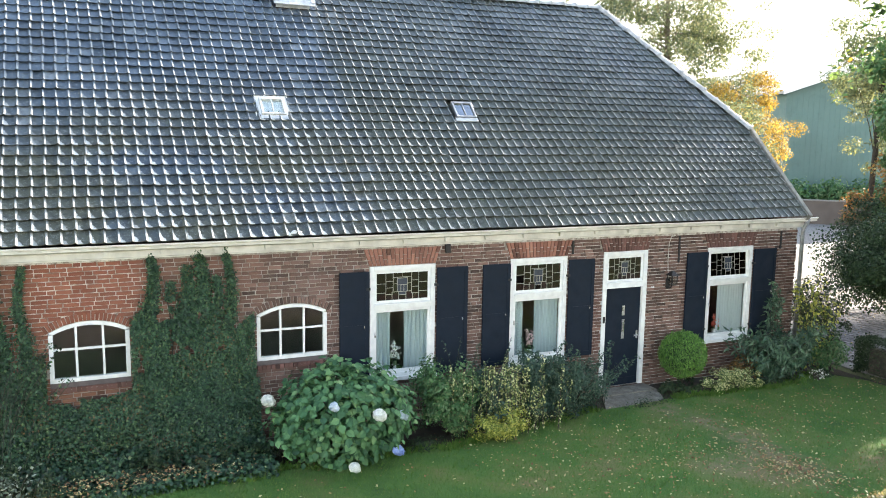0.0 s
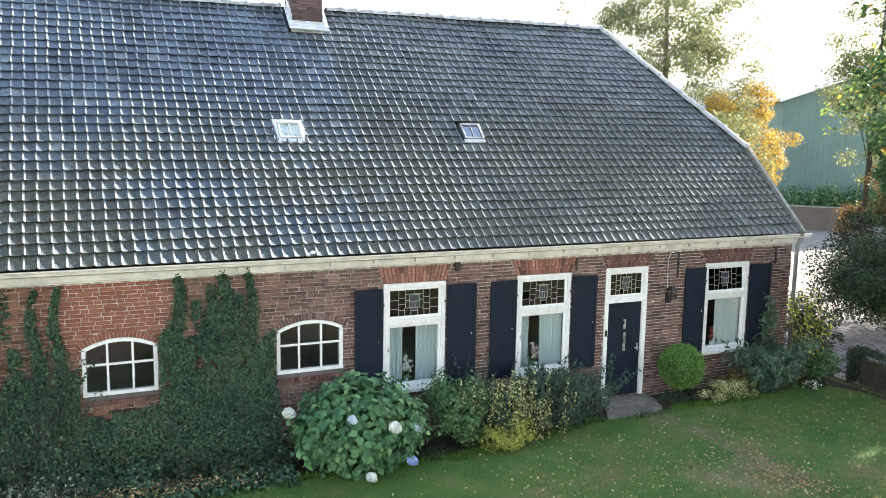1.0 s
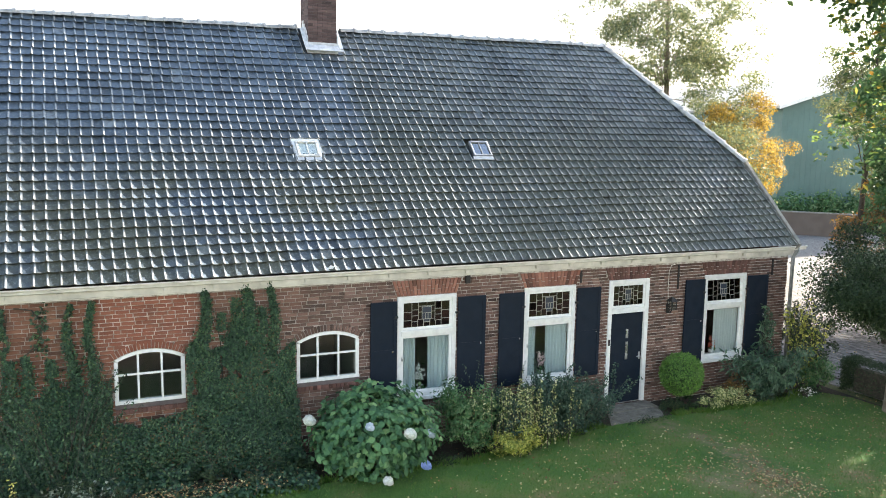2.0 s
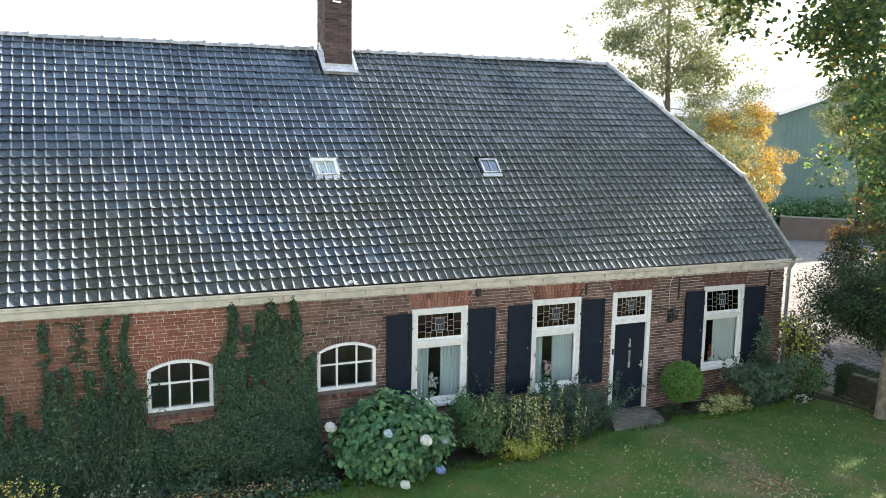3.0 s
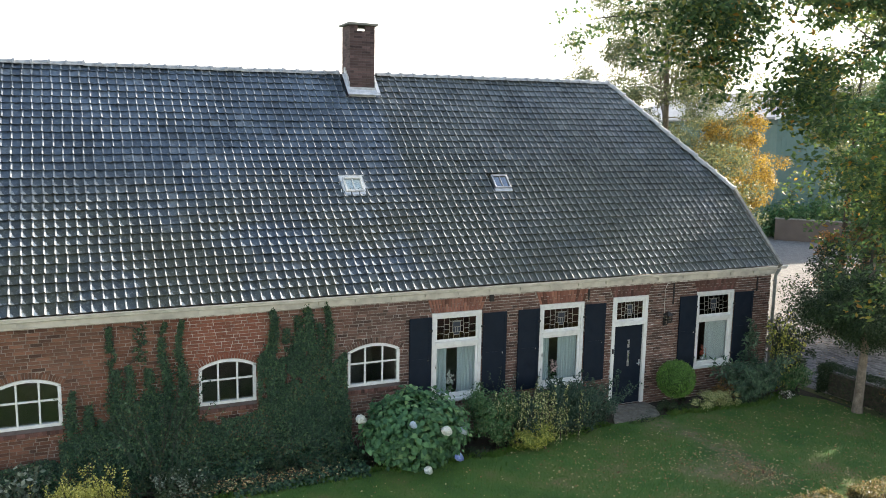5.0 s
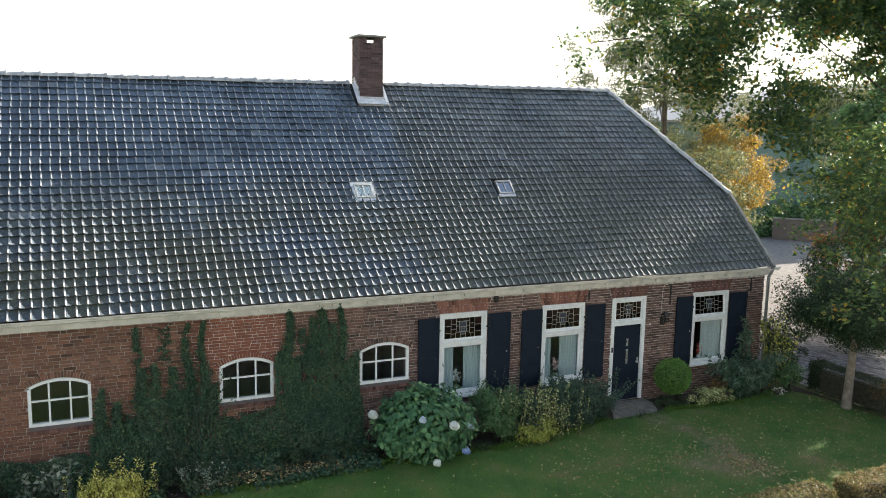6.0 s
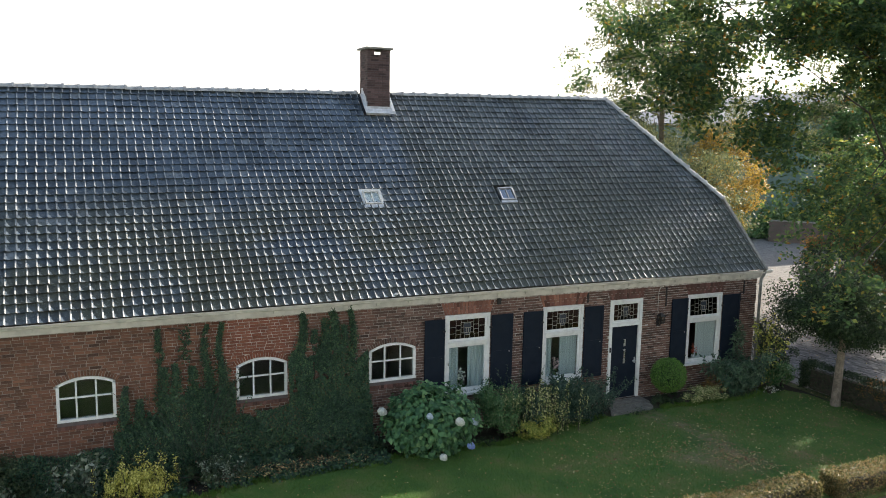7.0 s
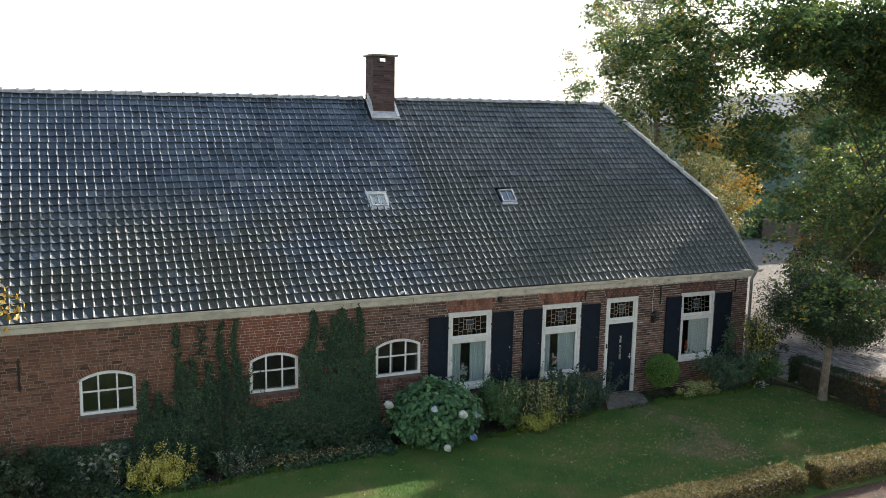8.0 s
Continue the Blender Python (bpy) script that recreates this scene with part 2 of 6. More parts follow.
LAUREL = leaf_material("laurel_leaf", [(0.0, (0.022, 0.062, 0.035)), (0.6, (0.055, 0.12, 0.07)), (1.0, (0.13, 0.22, 0.13))], 0.2, 0.33)
LIME = leaf_material("lime_leaf", [(0.0, (0.11, 0.17, 0.03)), (0.45, (0.28, 0.32, 0.06)), (1.0, (0.66, 0.62, 0.16))], 0.35)
DEEP = leaf_material("deep_green_leaf", [(0.0, (0.014, 0.030, 0.014)), (0.6, (0.028, 0.056, 0.022)), (1.0, (0.055, 0.085, 0.035))], 0.2, 0.5, 0.25)
GREY_SHRUB = leaf_material("grey_green_leaf", [(0.0, (0.07, 0.10, 0.07)), (0.6, (0.15, 0.19, 0.14)), (1.0, (0.36, 0.40, 0.32))], 0.2, 0.6, 0.25)
VARIEGATED = leaf_material("variegated_leaf", [(0.0, (0.06, 0.11, 0.05)), (0.42, (0.17, 0.23, 0.08)), (0.66, (0.47, 0.47, 0.20)), (1.0, (0.70, 0.67, 0.38))], 0.25, 0.5, 0.3)
GOLDEN = leaf_material("golden_leaf", [(0.0, (0.16, 0.18, 0.03)), (0.5, (0.52, 0.48, 0.10)), (1.0, (0.80, 0.74, 0.26))], 0.3)
BOXWOOD = leaf_material("boxwood_leaf", [(0.0, (0.045, 0.13, 0.025)), (0.55, (0.105, 0.245, 0.045)), (1.0, (0.22, 0.40, 0.09))], 0.3)
OAK = leaf_material("oak_leaf", [(0.0, (0.036, 0.078, 0.036)), (0.5, (0.07, 0.135, 0.058)), (0.84, (0.14, 0.20, 0.06)), (0.95, (0.29, 0.29, 0.07)), (1.0, (0.34, 0.18, 0.04))], 0.66, 0.4)
BIRCH = leaf_material("birch_leaf", [(0.0, (0.09, 0.12, 0.07)), (0.6, (0.18, 0.21, 0.11)), (1.0, (0.34, 0.34, 0.16))], 0.4)
YELLOW = leaf_material("yellow_leaf", [(0.0, (0.15, 0.11, 0.03)), (0.45, (0.36, 0.23, 0.045)), (0.8, (0.56, 0.38, 0.07)), (1.0, (0.62, 0.48, 0.14))], 0.42)
RUST = leaf_material("rust_leaf", [(0.0, (0.07, 0.07, 0.025)), (0.5, (0.18, 0.11, 0.035)), (1.0, (0.36, 0.17, 0.05))], 0.4)
HEDGE = leaf_material("hedge_leaf", [(0.0, (0.06, 0.065, 0.022)), (0.5, (0.15, 0.135, 0.05)), (0.82, (0.38, 0.32, 0.15)), (1.0, (0.33, 0.18, 0.07))], 0.4, 0.42, 0.5)
FALLEN = leaf_material("fallen_leaf", [(0.0, (0.14, 0.065, 0.03)), (0.35, (0.30, 0.155, 0.07)), (0.7, (0.46, 0.33, 0.14)), (1.0, (0.60, 0.52, 0.28))], 0.1, 0.8)
GRASS_BLADE = leaf_material("grass_blade", [(0.0, (0.050, 0.138, 0.016)), (0.6, (0.088, 0.195, 0.028)), (1.0, (0.155, 0.22, 0.05))], 0.35)
PETAL_WHITE = leaf_material("white_petal", [(0.0, (0.62, 0.64, 0.58)), (1.0, (0.82, 0.82, 0.78))], 0.2)
PETAL_BLUE = leaf_material("blue_petal", [(0.0, (0.20, 0.30, 0.62)), (1.0, (0.36, 0.46, 0.78))], 0.2)
PETAL_PALE = leaf_material("pale_blue_petal", [(0.0, (0.48, 0.56, 0.66)), (1.0, (0.66, 0.72, 0.78))], 0.2)
PETAL_PINK = leaf_material("pink_petal", [(0.0, (0.7, 0.45, 0.45)), (1.0, (0.85, 0.65, 0.62))], 0.2)
PETAL_RED = leaf_material("red_petal", [(0.0, (0.45, 0.06, 0.04)), (1.0, (0.6, 0.12, 0.07))], 0.2)


def ground_material(name, stops, scale, fine=60, rough=0.95, depth=0.02):
    m = Mat(name, rough)
    c = m.mix(m.ramp(m.noise(scale, 6, 0.6), stops), m.ramp(m.noise(fine, 5), [(0.3, (0.35, 0.35, 0.35)), (0.7, (1.0, 1.0, 1.0))]), 0.7, "MULTIPLY")
    m.color(c).bump(m.noise(fine, 5), 0.6, depth)
    return m.m


LAWN = ground_material("lawn_turf", [(0.30, (0.038, 0.110, 0.014)), (0.46, (0.068, 0.162, 0.022)), (0.57, (0.115, 0.172, 0.034)), (0.70, (0.22, 0.178, 0.075))], 0.8)
SOIL = ground_material("bed_soil", [(0.3, (0.03, 0.022, 0.016)), (0.7, (0.075, 0.055, 0.038))], 2.0)
FIELD = ground_material("rough_grass", [(0.3, (0.06, 0.09, 0.025)), (0.7, (0.13, 0.14, 0.05))], 0.3, 20)
GRAVEL = ground_material("gravel", [(0.3, (0.17, 0.155, 0.14)), (0.7, (0.30, 0.28, 0.26))], 3.0, 90)
PAVING = ground_material("worn_paving", [(0.3, (0.16, 0.14, 0.115)), (0.7, (0.36, 0.325, 0.27))], 5.0, 45)
TRACK = ground_material("leafy_track", [(0.3, (0.06, 0.042, 0.038)), (0.5, (0.115, 0.065, 0.05)), (0.7, (0.17, 0.10, 0.07))], 1.2, 40)
PAVER = brick_material("paver", (0.095, 0.092, 0.094), (0.13, 0.125, 0.126), (0.17, 0.163, 0.163), (0.12, 0.113, 0.11))
BARK = ground_material("bark", [(0.3, (0.035, 0.03, 0.022)), (0.7, (0.10, 0.085, 0.065))], 9, 50)
TWIG = ground_material("green_twig", [(0.3, (0.03, 0.045, 0.03)), (0.7, (0.07, 0.085, 0.055))], 9, 50)
BARK_PALE = ground_material("pale_bark", [(0.3, (0.15, 0.12, 0.09)), (0.7, (0.31, 0.26, 0.205))], 6, 40)


def wear(material, spots, c):
    """Trodden, thin places in a turf material, each (x, y, radius)."""
    m = Mat("", made=material)
    old = m.b.inputs["Base Color"].links[0].from_socket
    for x, y, r in spots:
        far = m.node("ShaderNodeVectorMath")
        far.operation = "DISTANCE"
        m.link(m.place(), far.inputs[0])
        far.inputs[1].default_value = (x, y, 0)
        k = m.node("ShaderNodeMath")
        k.operation = "MULTIPLY"
        m.link(m.span(far.outputs["Value"], r, r * 0.3), k.inputs[0])
        m.link(m.span(m.noise(3.5, 5, 0.7), 0.38, 0.62, 0, 0.85), k.inputs[1])
        old = m.mix(old, c, k.outputs[0])
    m.color(old)


TRODDEN = [(5.35, -1.4, 0.6), (5.6, -2.2, 0.6), (5.65, -3.0, 0.6), (5.5, -3.7, 0.7), (5.35, -4.4, 0.9), (4.5, -3.9, 0.7)]
wear(LAWN, TRODDEN, (0.20, 0.15, 0.085))
BARN_GREEN = painted("teal_cladding", (0.085, 0.165, 0.15), 0.5, 0.85, 0.4)
BOARDS = painted("brown_render", (0.125, 0.10, 0.085), 0.9, 0.75, 2.0)
BARN_ROOF = painted("grey_sheet_roof", (0.36, 0.36, 0.36), 0.6, 0.8, 0.5)

# ---- mesh helpers ----


class Build:
    """Collects vertices and faces of one mesh."""

    def __init__(self):
        self.v, self.f = [], []

    def box(self, x0, x1, y0, y1, z0, z1, m=None):
        n = len(self.v)
        pts = [(x, y, z) for z in (z0, z1) for y in (y0, y1) for x in (x0, x1)]
        self.v += [tuple(m @ Vector(p)) for p in pts] if m else pts
        self.f += [tuple(n + k for k in q) for q in ((0, 2, 3, 1), (4, 5, 7, 6), (0, 1, 5, 4), (2, 6, 7, 3), (0, 4, 6, 2), (1, 3, 7, 5))]
        return self

    def prism(self, outline, y0, y1):
        """An outline of (x, z), extruded from y0 to y1."""
        n, k = len(self.v), len(outline)
        self.v += [(x, y0, z) for x, z in outline] + [(x, y1, z) for x, z in outline]
        self.f += [tuple(range(n, n + k)), tuple(range(n + 2 * k - 1, n + k - 1, -1))]
        self.f += [(n + i, n + k + i, n + k + (i + 1) % k, n + (i + 1) % k) for i in range(k)]
        return self

    def tube(self, path, radii, sides=8):
        n = len(self.v)
        path = [Vector(p) for p in path]
        for i, p in enumerate(path):
            d = (path[min(i + 1, len(path) - 1)] - path[max(i - 1, 0)]).normalized()
            a = d.orthogonal().normalized() if i == 0 else (a - a.dot(d) * d).normalized()
            b = d.cross(a)
            r = radii[i] if isinstance(radii, (list, tuple)) else radii
            self.v += [tuple(p + r * (math.cos(t) * a + math.sin(t) * b)) for t in (2 * math.pi * k / sides for k in range(sides))]
        for i in range(len(path) - 1):
            for k in range(sides):
                q = n + i * sides
                self.f.append((q + k, q + (k + 1) % sides, q + sides + (k + 1) % sides, q + sides + k))
        self.f.append(tuple(range(n + sides - 1, n - 1, -1)))
        e = n + (len(path) - 1) * sides
        self.f.append(tuple(range(e, e + sides)))
        return self

    def ball(self, c, r, seg=10, rings=6, squash=(1, 1, 1)):
        n = len(self.v)
        for i in range(1, rings):
            for k in range(seg):
                a, b = math.pi * i / rings, 2 * math.pi * k / seg
                self.v.append((c[0] + r * squash[0] * math.sin(a) * math.cos(b), c[1] + r * squash[1] * math.sin(a) * math.sin(b), c[2] + r * squash[2] * math.cos(a)))
        t = len(self.v)
        self.v += [(c[0], c[1], c[2] + r * squash[2]), (c[0], c[1], c[2] - r * squash[2])]
        for i in range(rings - 2):
            for k in range(seg):
                q = n + i * seg
                self.f.append((q + k, q + seg + k, q + seg + (k + 1) % seg, q + (k + 1) % seg))
        for k in range(seg):
            self.f.append((t, n + k, n + (k + 1) % seg))
            self.f.append((t + 1, n + (rings - 2) * seg + (k + 1) % seg, n + (rings - 2) * seg + k))
        return self

    def mesh(self, name, material, smooth=False):
        me = bpy.data.meshes.new(name)
        me.from_pydata(self.v, [], self.f)
        me.materials.append(material)
        if smooth:
            me.shade_smooth()
        return me


def part(name, built, material, parent, label="", smooth=False, bevel=0.0):
    me = built if isinstance(built, bpy.types.Mesh) else built.mesh(name, material, smooth)
    ob = new(name, me)
    ob.parent = parent
    if label:
        ob["label"] = label
    if bevel:
        b = ob.modifiers.new("edge", "BEVEL")
        b.width, b.segments, b.limit_method = bevel, 2, "ANGLE"
    return ob


def thing(name, at, label, category, group="", kind=""):
    ob = new(name)
    ob.location = at
    ob.empty_display_size = 0.1
    return tagged(ob, label, category, group, kind)


def setting(name, built, material, label, category, smooth=False):
    return tagged(new(name, built.mesh(name, material, smooth)), label, category, "", "structure")


rng = np.random.default_rng(7)


def unit(a):
    return a / np.maximum(np.linalg.norm(a, axis=-1, keepdims=True), 1e-9)


OVATE = np.array([(0, 0, 0), (-0.3, 0.28, 0.06), (-0.33, 0.55, 0.06), (0, 1, -0.08), (0.33, 0.55, 0.06), (0.3, 0.28, 0.06), (0, 0.5, 0)])
OVATE_F = [(0, 6, 1), (1, 6, 2), (2, 6, 3), (3, 6, 4), (4, 6, 5), (5, 6, 0)]
DIAMOND = np.array([(0, 0, 0), (-0.3, 0.5, 0.07), (0, 1, 0), (0.3, 0.5, 0.07)])
DIAMOND_F = [(0, 2, 1), (0, 3, 2)]
BLADE = np.array([(-0.06, 0, 0), (0.06, 0, 0), (0, 1, 0.15)])
BLADE_F = [(0, 1, 2)]


def leaves(points, facing, sizes, shape=DIAMOND, faces=DIAMOND_F, droop=0.3, spread=0.6):
    """Leaves at points, turned roughly to facing, as one Build."""
    n = len(points)
    nz = unit(facing + rng.normal(0, spread, (n, 3)))
    along = rng.normal(0, 1, (n, 3)) + np.array([0, 0, -droop * 2])
    ny = unit(along - (along * nz).sum(1, keepdims=True) * nz)
    nx = np.cross(ny, nz)
    s = np.asarray(sizes).reshape(-1, 1, 1)
    v = points[:, None] + s * (shape[None, :, :1] * nx[:, None] + shape[None, :, 1:2] * ny[:, None] + shape[None, :, 2:] * nz[:, None])
    b = Build()
    b.v = v.reshape(-1, 3).tolist()
    k = len(shape)
    b.f = (np.arange(n)[:, None, None] * k + np.array(faces)[None]).reshape(-1, len(faces[0])).tolist()
    return b


def clumps(centres, radii, per, squash=(1, 1, 1), shell=0.45):
    """Points in the outer part of many small balls, and the way outwards from each."""
    pts, out = [], []
    for c, r, k in zip(centres, radii, per):
        d = unit(rng.normal(0, 1, (int(k), 3)))
        q = r * (shell + (1 - shell) * rng.random((int(k), 1))) ** 0.6
        pts.append(np.array(c) + d * q * np.array(squash))
        out.append(d)
    return np.concatenate(pts), np.concatenate(out)


def in_ball(n, c, r):
    """n places in an ellipsoid, more of them towards its skin."""
    d = unit(rng.normal(0, 1, (n, 3)))
    return np.array(c) + d * (rng.random((n, 1)) ** 0.4) * np.array(r)

# ---- ground ----
setting("ground", Build().box(-400, 600, -300, 600, -0.4, -0.05), FIELD, "rough green grassland round the farmhouse", "ground")

# ---- house: walls ----
X0, X1, DEPTH = -15.0, 10.10, 9.4
EAVE_Y, RIDGE_Y = -0.22, 4.7
WALL_TOP = 3.30
# name: x0, x1, z0, z1, rise of the arch
OPEN = {
    "a1": (-1.94, -0.755, 1.33, 2.10, 0.155),
    "a2": (-4.995, -3.87, 1.30, 2.065, 0.155),
    "a3": (-8.545, -7.43, 1.255, 2.035, 0.15),
    "w1": (0.0, 1.244, 0.79, 2.80, 0),
    "w2": (2.775, 4.028, 0.79, 2.80, 0),
    "w3": (7.53, 8.80, 0.79, 2.80, 0),
    "door": (4.87, 5.955, 0.05, 2.83, 0),
}


def arch_z(o, x):
    """Top of an opening at x."""
    x0, x1, z0, z1, rise = o
    if not rise:
        return z1
    half = (x1 - x0) / 2
    r = (half * half + rise * rise) / (2 * rise)
    return z1 + rise - r + math.sqrt(max(0, r * r - (x - (x0 + x1) / 2) ** 2))


def facade_core():
    """The wall's core behind the bricks, with the openings through it."""
    b = Build()
    y0, y1 = 0.006, 0.30
    edges = sorted(OPEN.values())
    x = X0
    for o in edges:
        x0, x1, z0, z1, rise = o
        b.box(x, x0, y0, y1, -0.1, WALL_TOP)
        b.box(x0, x1, y0, y1, -0.1, z0)
        if rise:
            k = 12
            low = [(x0 + (x1 - x0) * i / k, arch_z(o, x0 + (x1 - x0) * i / k)) for i in range(k + 1)]
            for p, q in zip(low, low[1:]):
                b.prism([p, q, (q[0], WALL_TOP), (p[0], WALL_TOP)], y0, y1)
        else:
            b.box(x0, x1, y0, y1, z1, WALL_TOP)
        x = x1
    b.box(x, X1, y0, y1, -0.1, WALL_TOP)
    return b


facade = setting("wall_south", facade_core(), MORTAR, "long farmhouse facade of weathered red-brown brick", "wall")

shell = Build()
shell.box(X0, X0 + 0.3, 0.3, DEPTH, -0.1, 3.3)
shell.box(X0, X1, DEPTH - 0.3, DEPTH, -0.1, 3.3)
setting("wall_north", shell, BRICK_DARK, "plain brick outer walls of the farmhouse", "wall")
gable = Build()
gable.v = [(X1 - 0.3, 0.31, -0.1), (X1 - 0.3, DEPTH - 0.3, -0.1), (X1 - 0.3, DEPTH - 0.3, 3.3), (X1 - 0.3, 7.55, 5.2), (X1 - 0.3, 1.85, 5.2), (X1 - 0.3, 0.31, 3.5),
           (X1, 0.31, -0.1), (X1, DEPTH - 0.3, -0.1), (X1, DEPTH - 0.3, 3.3), (X1, 7.55, 5.2), (X1, 1.85, 5.2), (X1, 0.31, 3.5)]
gable.f = [(0, 1, 2, 3, 4, 5), (11, 10, 9, 8, 7, 6)] + [(k, k + 6, (k + 1) % 6 + 6, (k + 1) % 6) for k in range(6)]
setting("wall_east", gable, BRICK_DARK, "brick gable wall under a half-hipped roof", "wall")
end = Build()
end.v = [(x, y, z) for x in (X0, X0 + 0.3) for y, z in ((0.0, 3.31), (DEPTH, 3.31), (RIDGE_Y, 7.7))]
end.f = [(0, 1, 2), (5, 4, 3), (0, 3, 4, 1), (1, 4, 5, 2), (2, 5, 3, 0)]
setting("wall_west", end, BRICK_DARK, "brick end gable of the farmhouse", "wall")
setting("floor", Build().box(X0 + 0.3, X1 - 0.3, 0.3, DEPTH - 0.3, -0.05, 0.02), STONE, "dark stone floor inside the house", "floor")
setting("ceiling", Build().box(X0 + 0.3, X1 - 0.3, 0.3, DEPTH - 0.3, 3.0, 3.1), INSIDE, "plain ceiling inside the house", "ceiling")
inner = Build()
inner.box(X0 + 0.3, X1 - 0.3, 2.6, 2.7, 0.02, 3.0)
for x in (-0.4, 4.5, 6.4):
    inner.box(x - 0.05, x + 0.05, 0.3, 2.6, 0.02, 3.0)
setting("wall_inner", inner, INSIDE, "dim plastered walls inside the rooms", "wall")

# ---- house: roof ----


def eave_z(x):
    return 3.43 + 0.0015 * x


def ridge_z(x):
    return 8.215 + 0.0155 * x


KINK_Z, HIP_X, KINK_X, VERGE_X = 5.30, 7.82, 10.17, 10.15


def verge_x(z):
    """Where the front slope ends: a verge below the kink, a hip above it."""
    if z < KINK_Z:
        return VERGE_X + (KINK_X - VERGE_X) * (z - 3.4) / (KINK_Z - 3.4)
    return KINK_X + (HIP_X - KINK_X) * (z - KINK_Z) / (ridge_z(HIP_X) - KINK_Z)


def roof_point(x, s, lift=0.0):
    """s from 0 at the eave to 1 at the ridge; the old roof bows a little."""
    e, r = eave_z(x), ridge_z(x)
    bow = 0.03 * noise.noise((x * 0.35, s * 2.2, 3.1)) - 0.015 * math.sin(math.pi * s)
    ny, nz = -(r - e), RIDGE_Y - EAVE_Y
    k = (lift + bow) / math.hypot(ny, nz)
    return Vector((x, EAVE_Y + (RIDGE_Y - EAVE_Y) * s + ny * k, e + (r - e) * s + nz * k))


def slope_deck():
    """The boarded deck under the tiles, front and back, and the half hip."""
    b = Build()
    kz = (KINK_Z - 3.43) / (ridge_z(HIP_X) - 3.43)
    y_k = EAVE_Y + (RIDGE_Y - EAVE_Y) * kz
    back = 2 * RIDGE_Y

    def sheet(pts, drop):
        n = len(b.v)
        k = len(pts)
        b.v += [tuple(p) for p in pts] + [tuple(Vector(p) + Vector(drop)) for p in pts]
        b.f.append(tuple(range(n, n + k)))
        b.f.append(tuple(range(n + 2 * k - 1, n + k - 1, -1)))
        b.f.extend((n + i, n + k + i, n + k + (i + 1) % k, n + (i + 1) % k) for i in range(k))

    l = X0 - 0.2
    d = Vector((0, 0, -0.09))
    sheet([Vector((l, EAVE_Y + 0.26, 3.65)) + d, Vector((VERGE_X - 0.08, EAVE_Y + 0.26, 3.65)) + d, Vector((KINK_X - 0.08, y_k, KINK_Z - 0.02)) + d,
           Vector((HIP_X - 0.08, RIDGE_Y, ridge_z(HIP_X))) + d, Vector((l, RIDGE_Y, ridge_z(l))) + d], (0, 0, -0.12))
    sheet([Vector((l, RIDGE_Y, ridge_z(l) + 0.03)), Vector((HIP_X, RIDGE_Y, ridge_z(HIP_X) + 0.03)), Vector((KINK_X, back - y_k, KINK_Z)), Vector((VERGE_X, back - EAVE_Y, 3.43)), Vector((l, back - EAVE_Y, 3.43))], (0, 0, -0.12))
    sheet([Vector((HIP_X, RIDGE_Y, ridge_z(HIP_X))), Vector((KINK_X, y_k, KINK_Z)), Vector((KINK_X, back - y_k, KINK_Z))], (0, 0, -0.12))
    return b


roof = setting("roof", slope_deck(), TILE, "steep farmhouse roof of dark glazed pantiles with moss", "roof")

TILE_W, ROWS_N = 0.192, 31
PROFILE = [(0.0, 0.004), (0.06, -0.001), (0.15, -0.003), (0.30, -0.004), (0.50, -0.005), (0.68, -0.004), (0.77, 0.001), (0.82, 0.013), (0.86, 0.022), (0.895, 0.026), (0.935, 0.0235), (0.975, 0.0165), (1.02, 0.008), (1.06, 0.000)]
TILE_L = 6.62 / ROWS_N


def tile_shape():
    """One pantile: a flat pan, a narrow roll and a thick lower lip; x across, y up the slope, z out of it."""
    v, f = [], []
    k = len(PROFILE)
    for y, lift in ((0.0, 0.036), (TILE_L * 0.5, 0.020), (TILE_L + 0.04, -0.003)):
        v += [(u * TILE_W, y, h + lift) for u, h in PROFILE]
    for r in range(2):
        f += [(r * k + i, r * k + i + 1, (r + 1) * k + i + 1, (r + 1) * k + i) for i in range(k - 1)]
    n = len(v)
    v += [(u * TILE_W, 0.0, h + 0.036) for u, h in PROFILE] + [(u * TILE_W, 0.008, h * 0.8 + 0.010) for u, h in PROFILE]
    f += [(n + i + 1, n + i, n + k + i, n + k + i + 1) for i in range(k - 1)]
    return np.array(v), f


TILE_V, TILE_F = tile_shape()
TILE_UV = np.array([(q[0] / TILE_W, q[1] / TILE_L) for q in TILE_V])[[k for f in TILE_F for k in f]].astype(np.float32)


def tile_uv(me, copies=1):
    me.uv_layers.new(name="tile").data.foreach_set("uv", np.tile(TILE_UV.ravel(), copies))


tile_mesh = bpy.data.meshes.new("tile")
tile_mesh.from_pydata(TILE_V.tolist(), [], TILE_F)
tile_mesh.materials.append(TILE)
tile_uv(tile_mesh)
tile_mesh.shade_smooth()


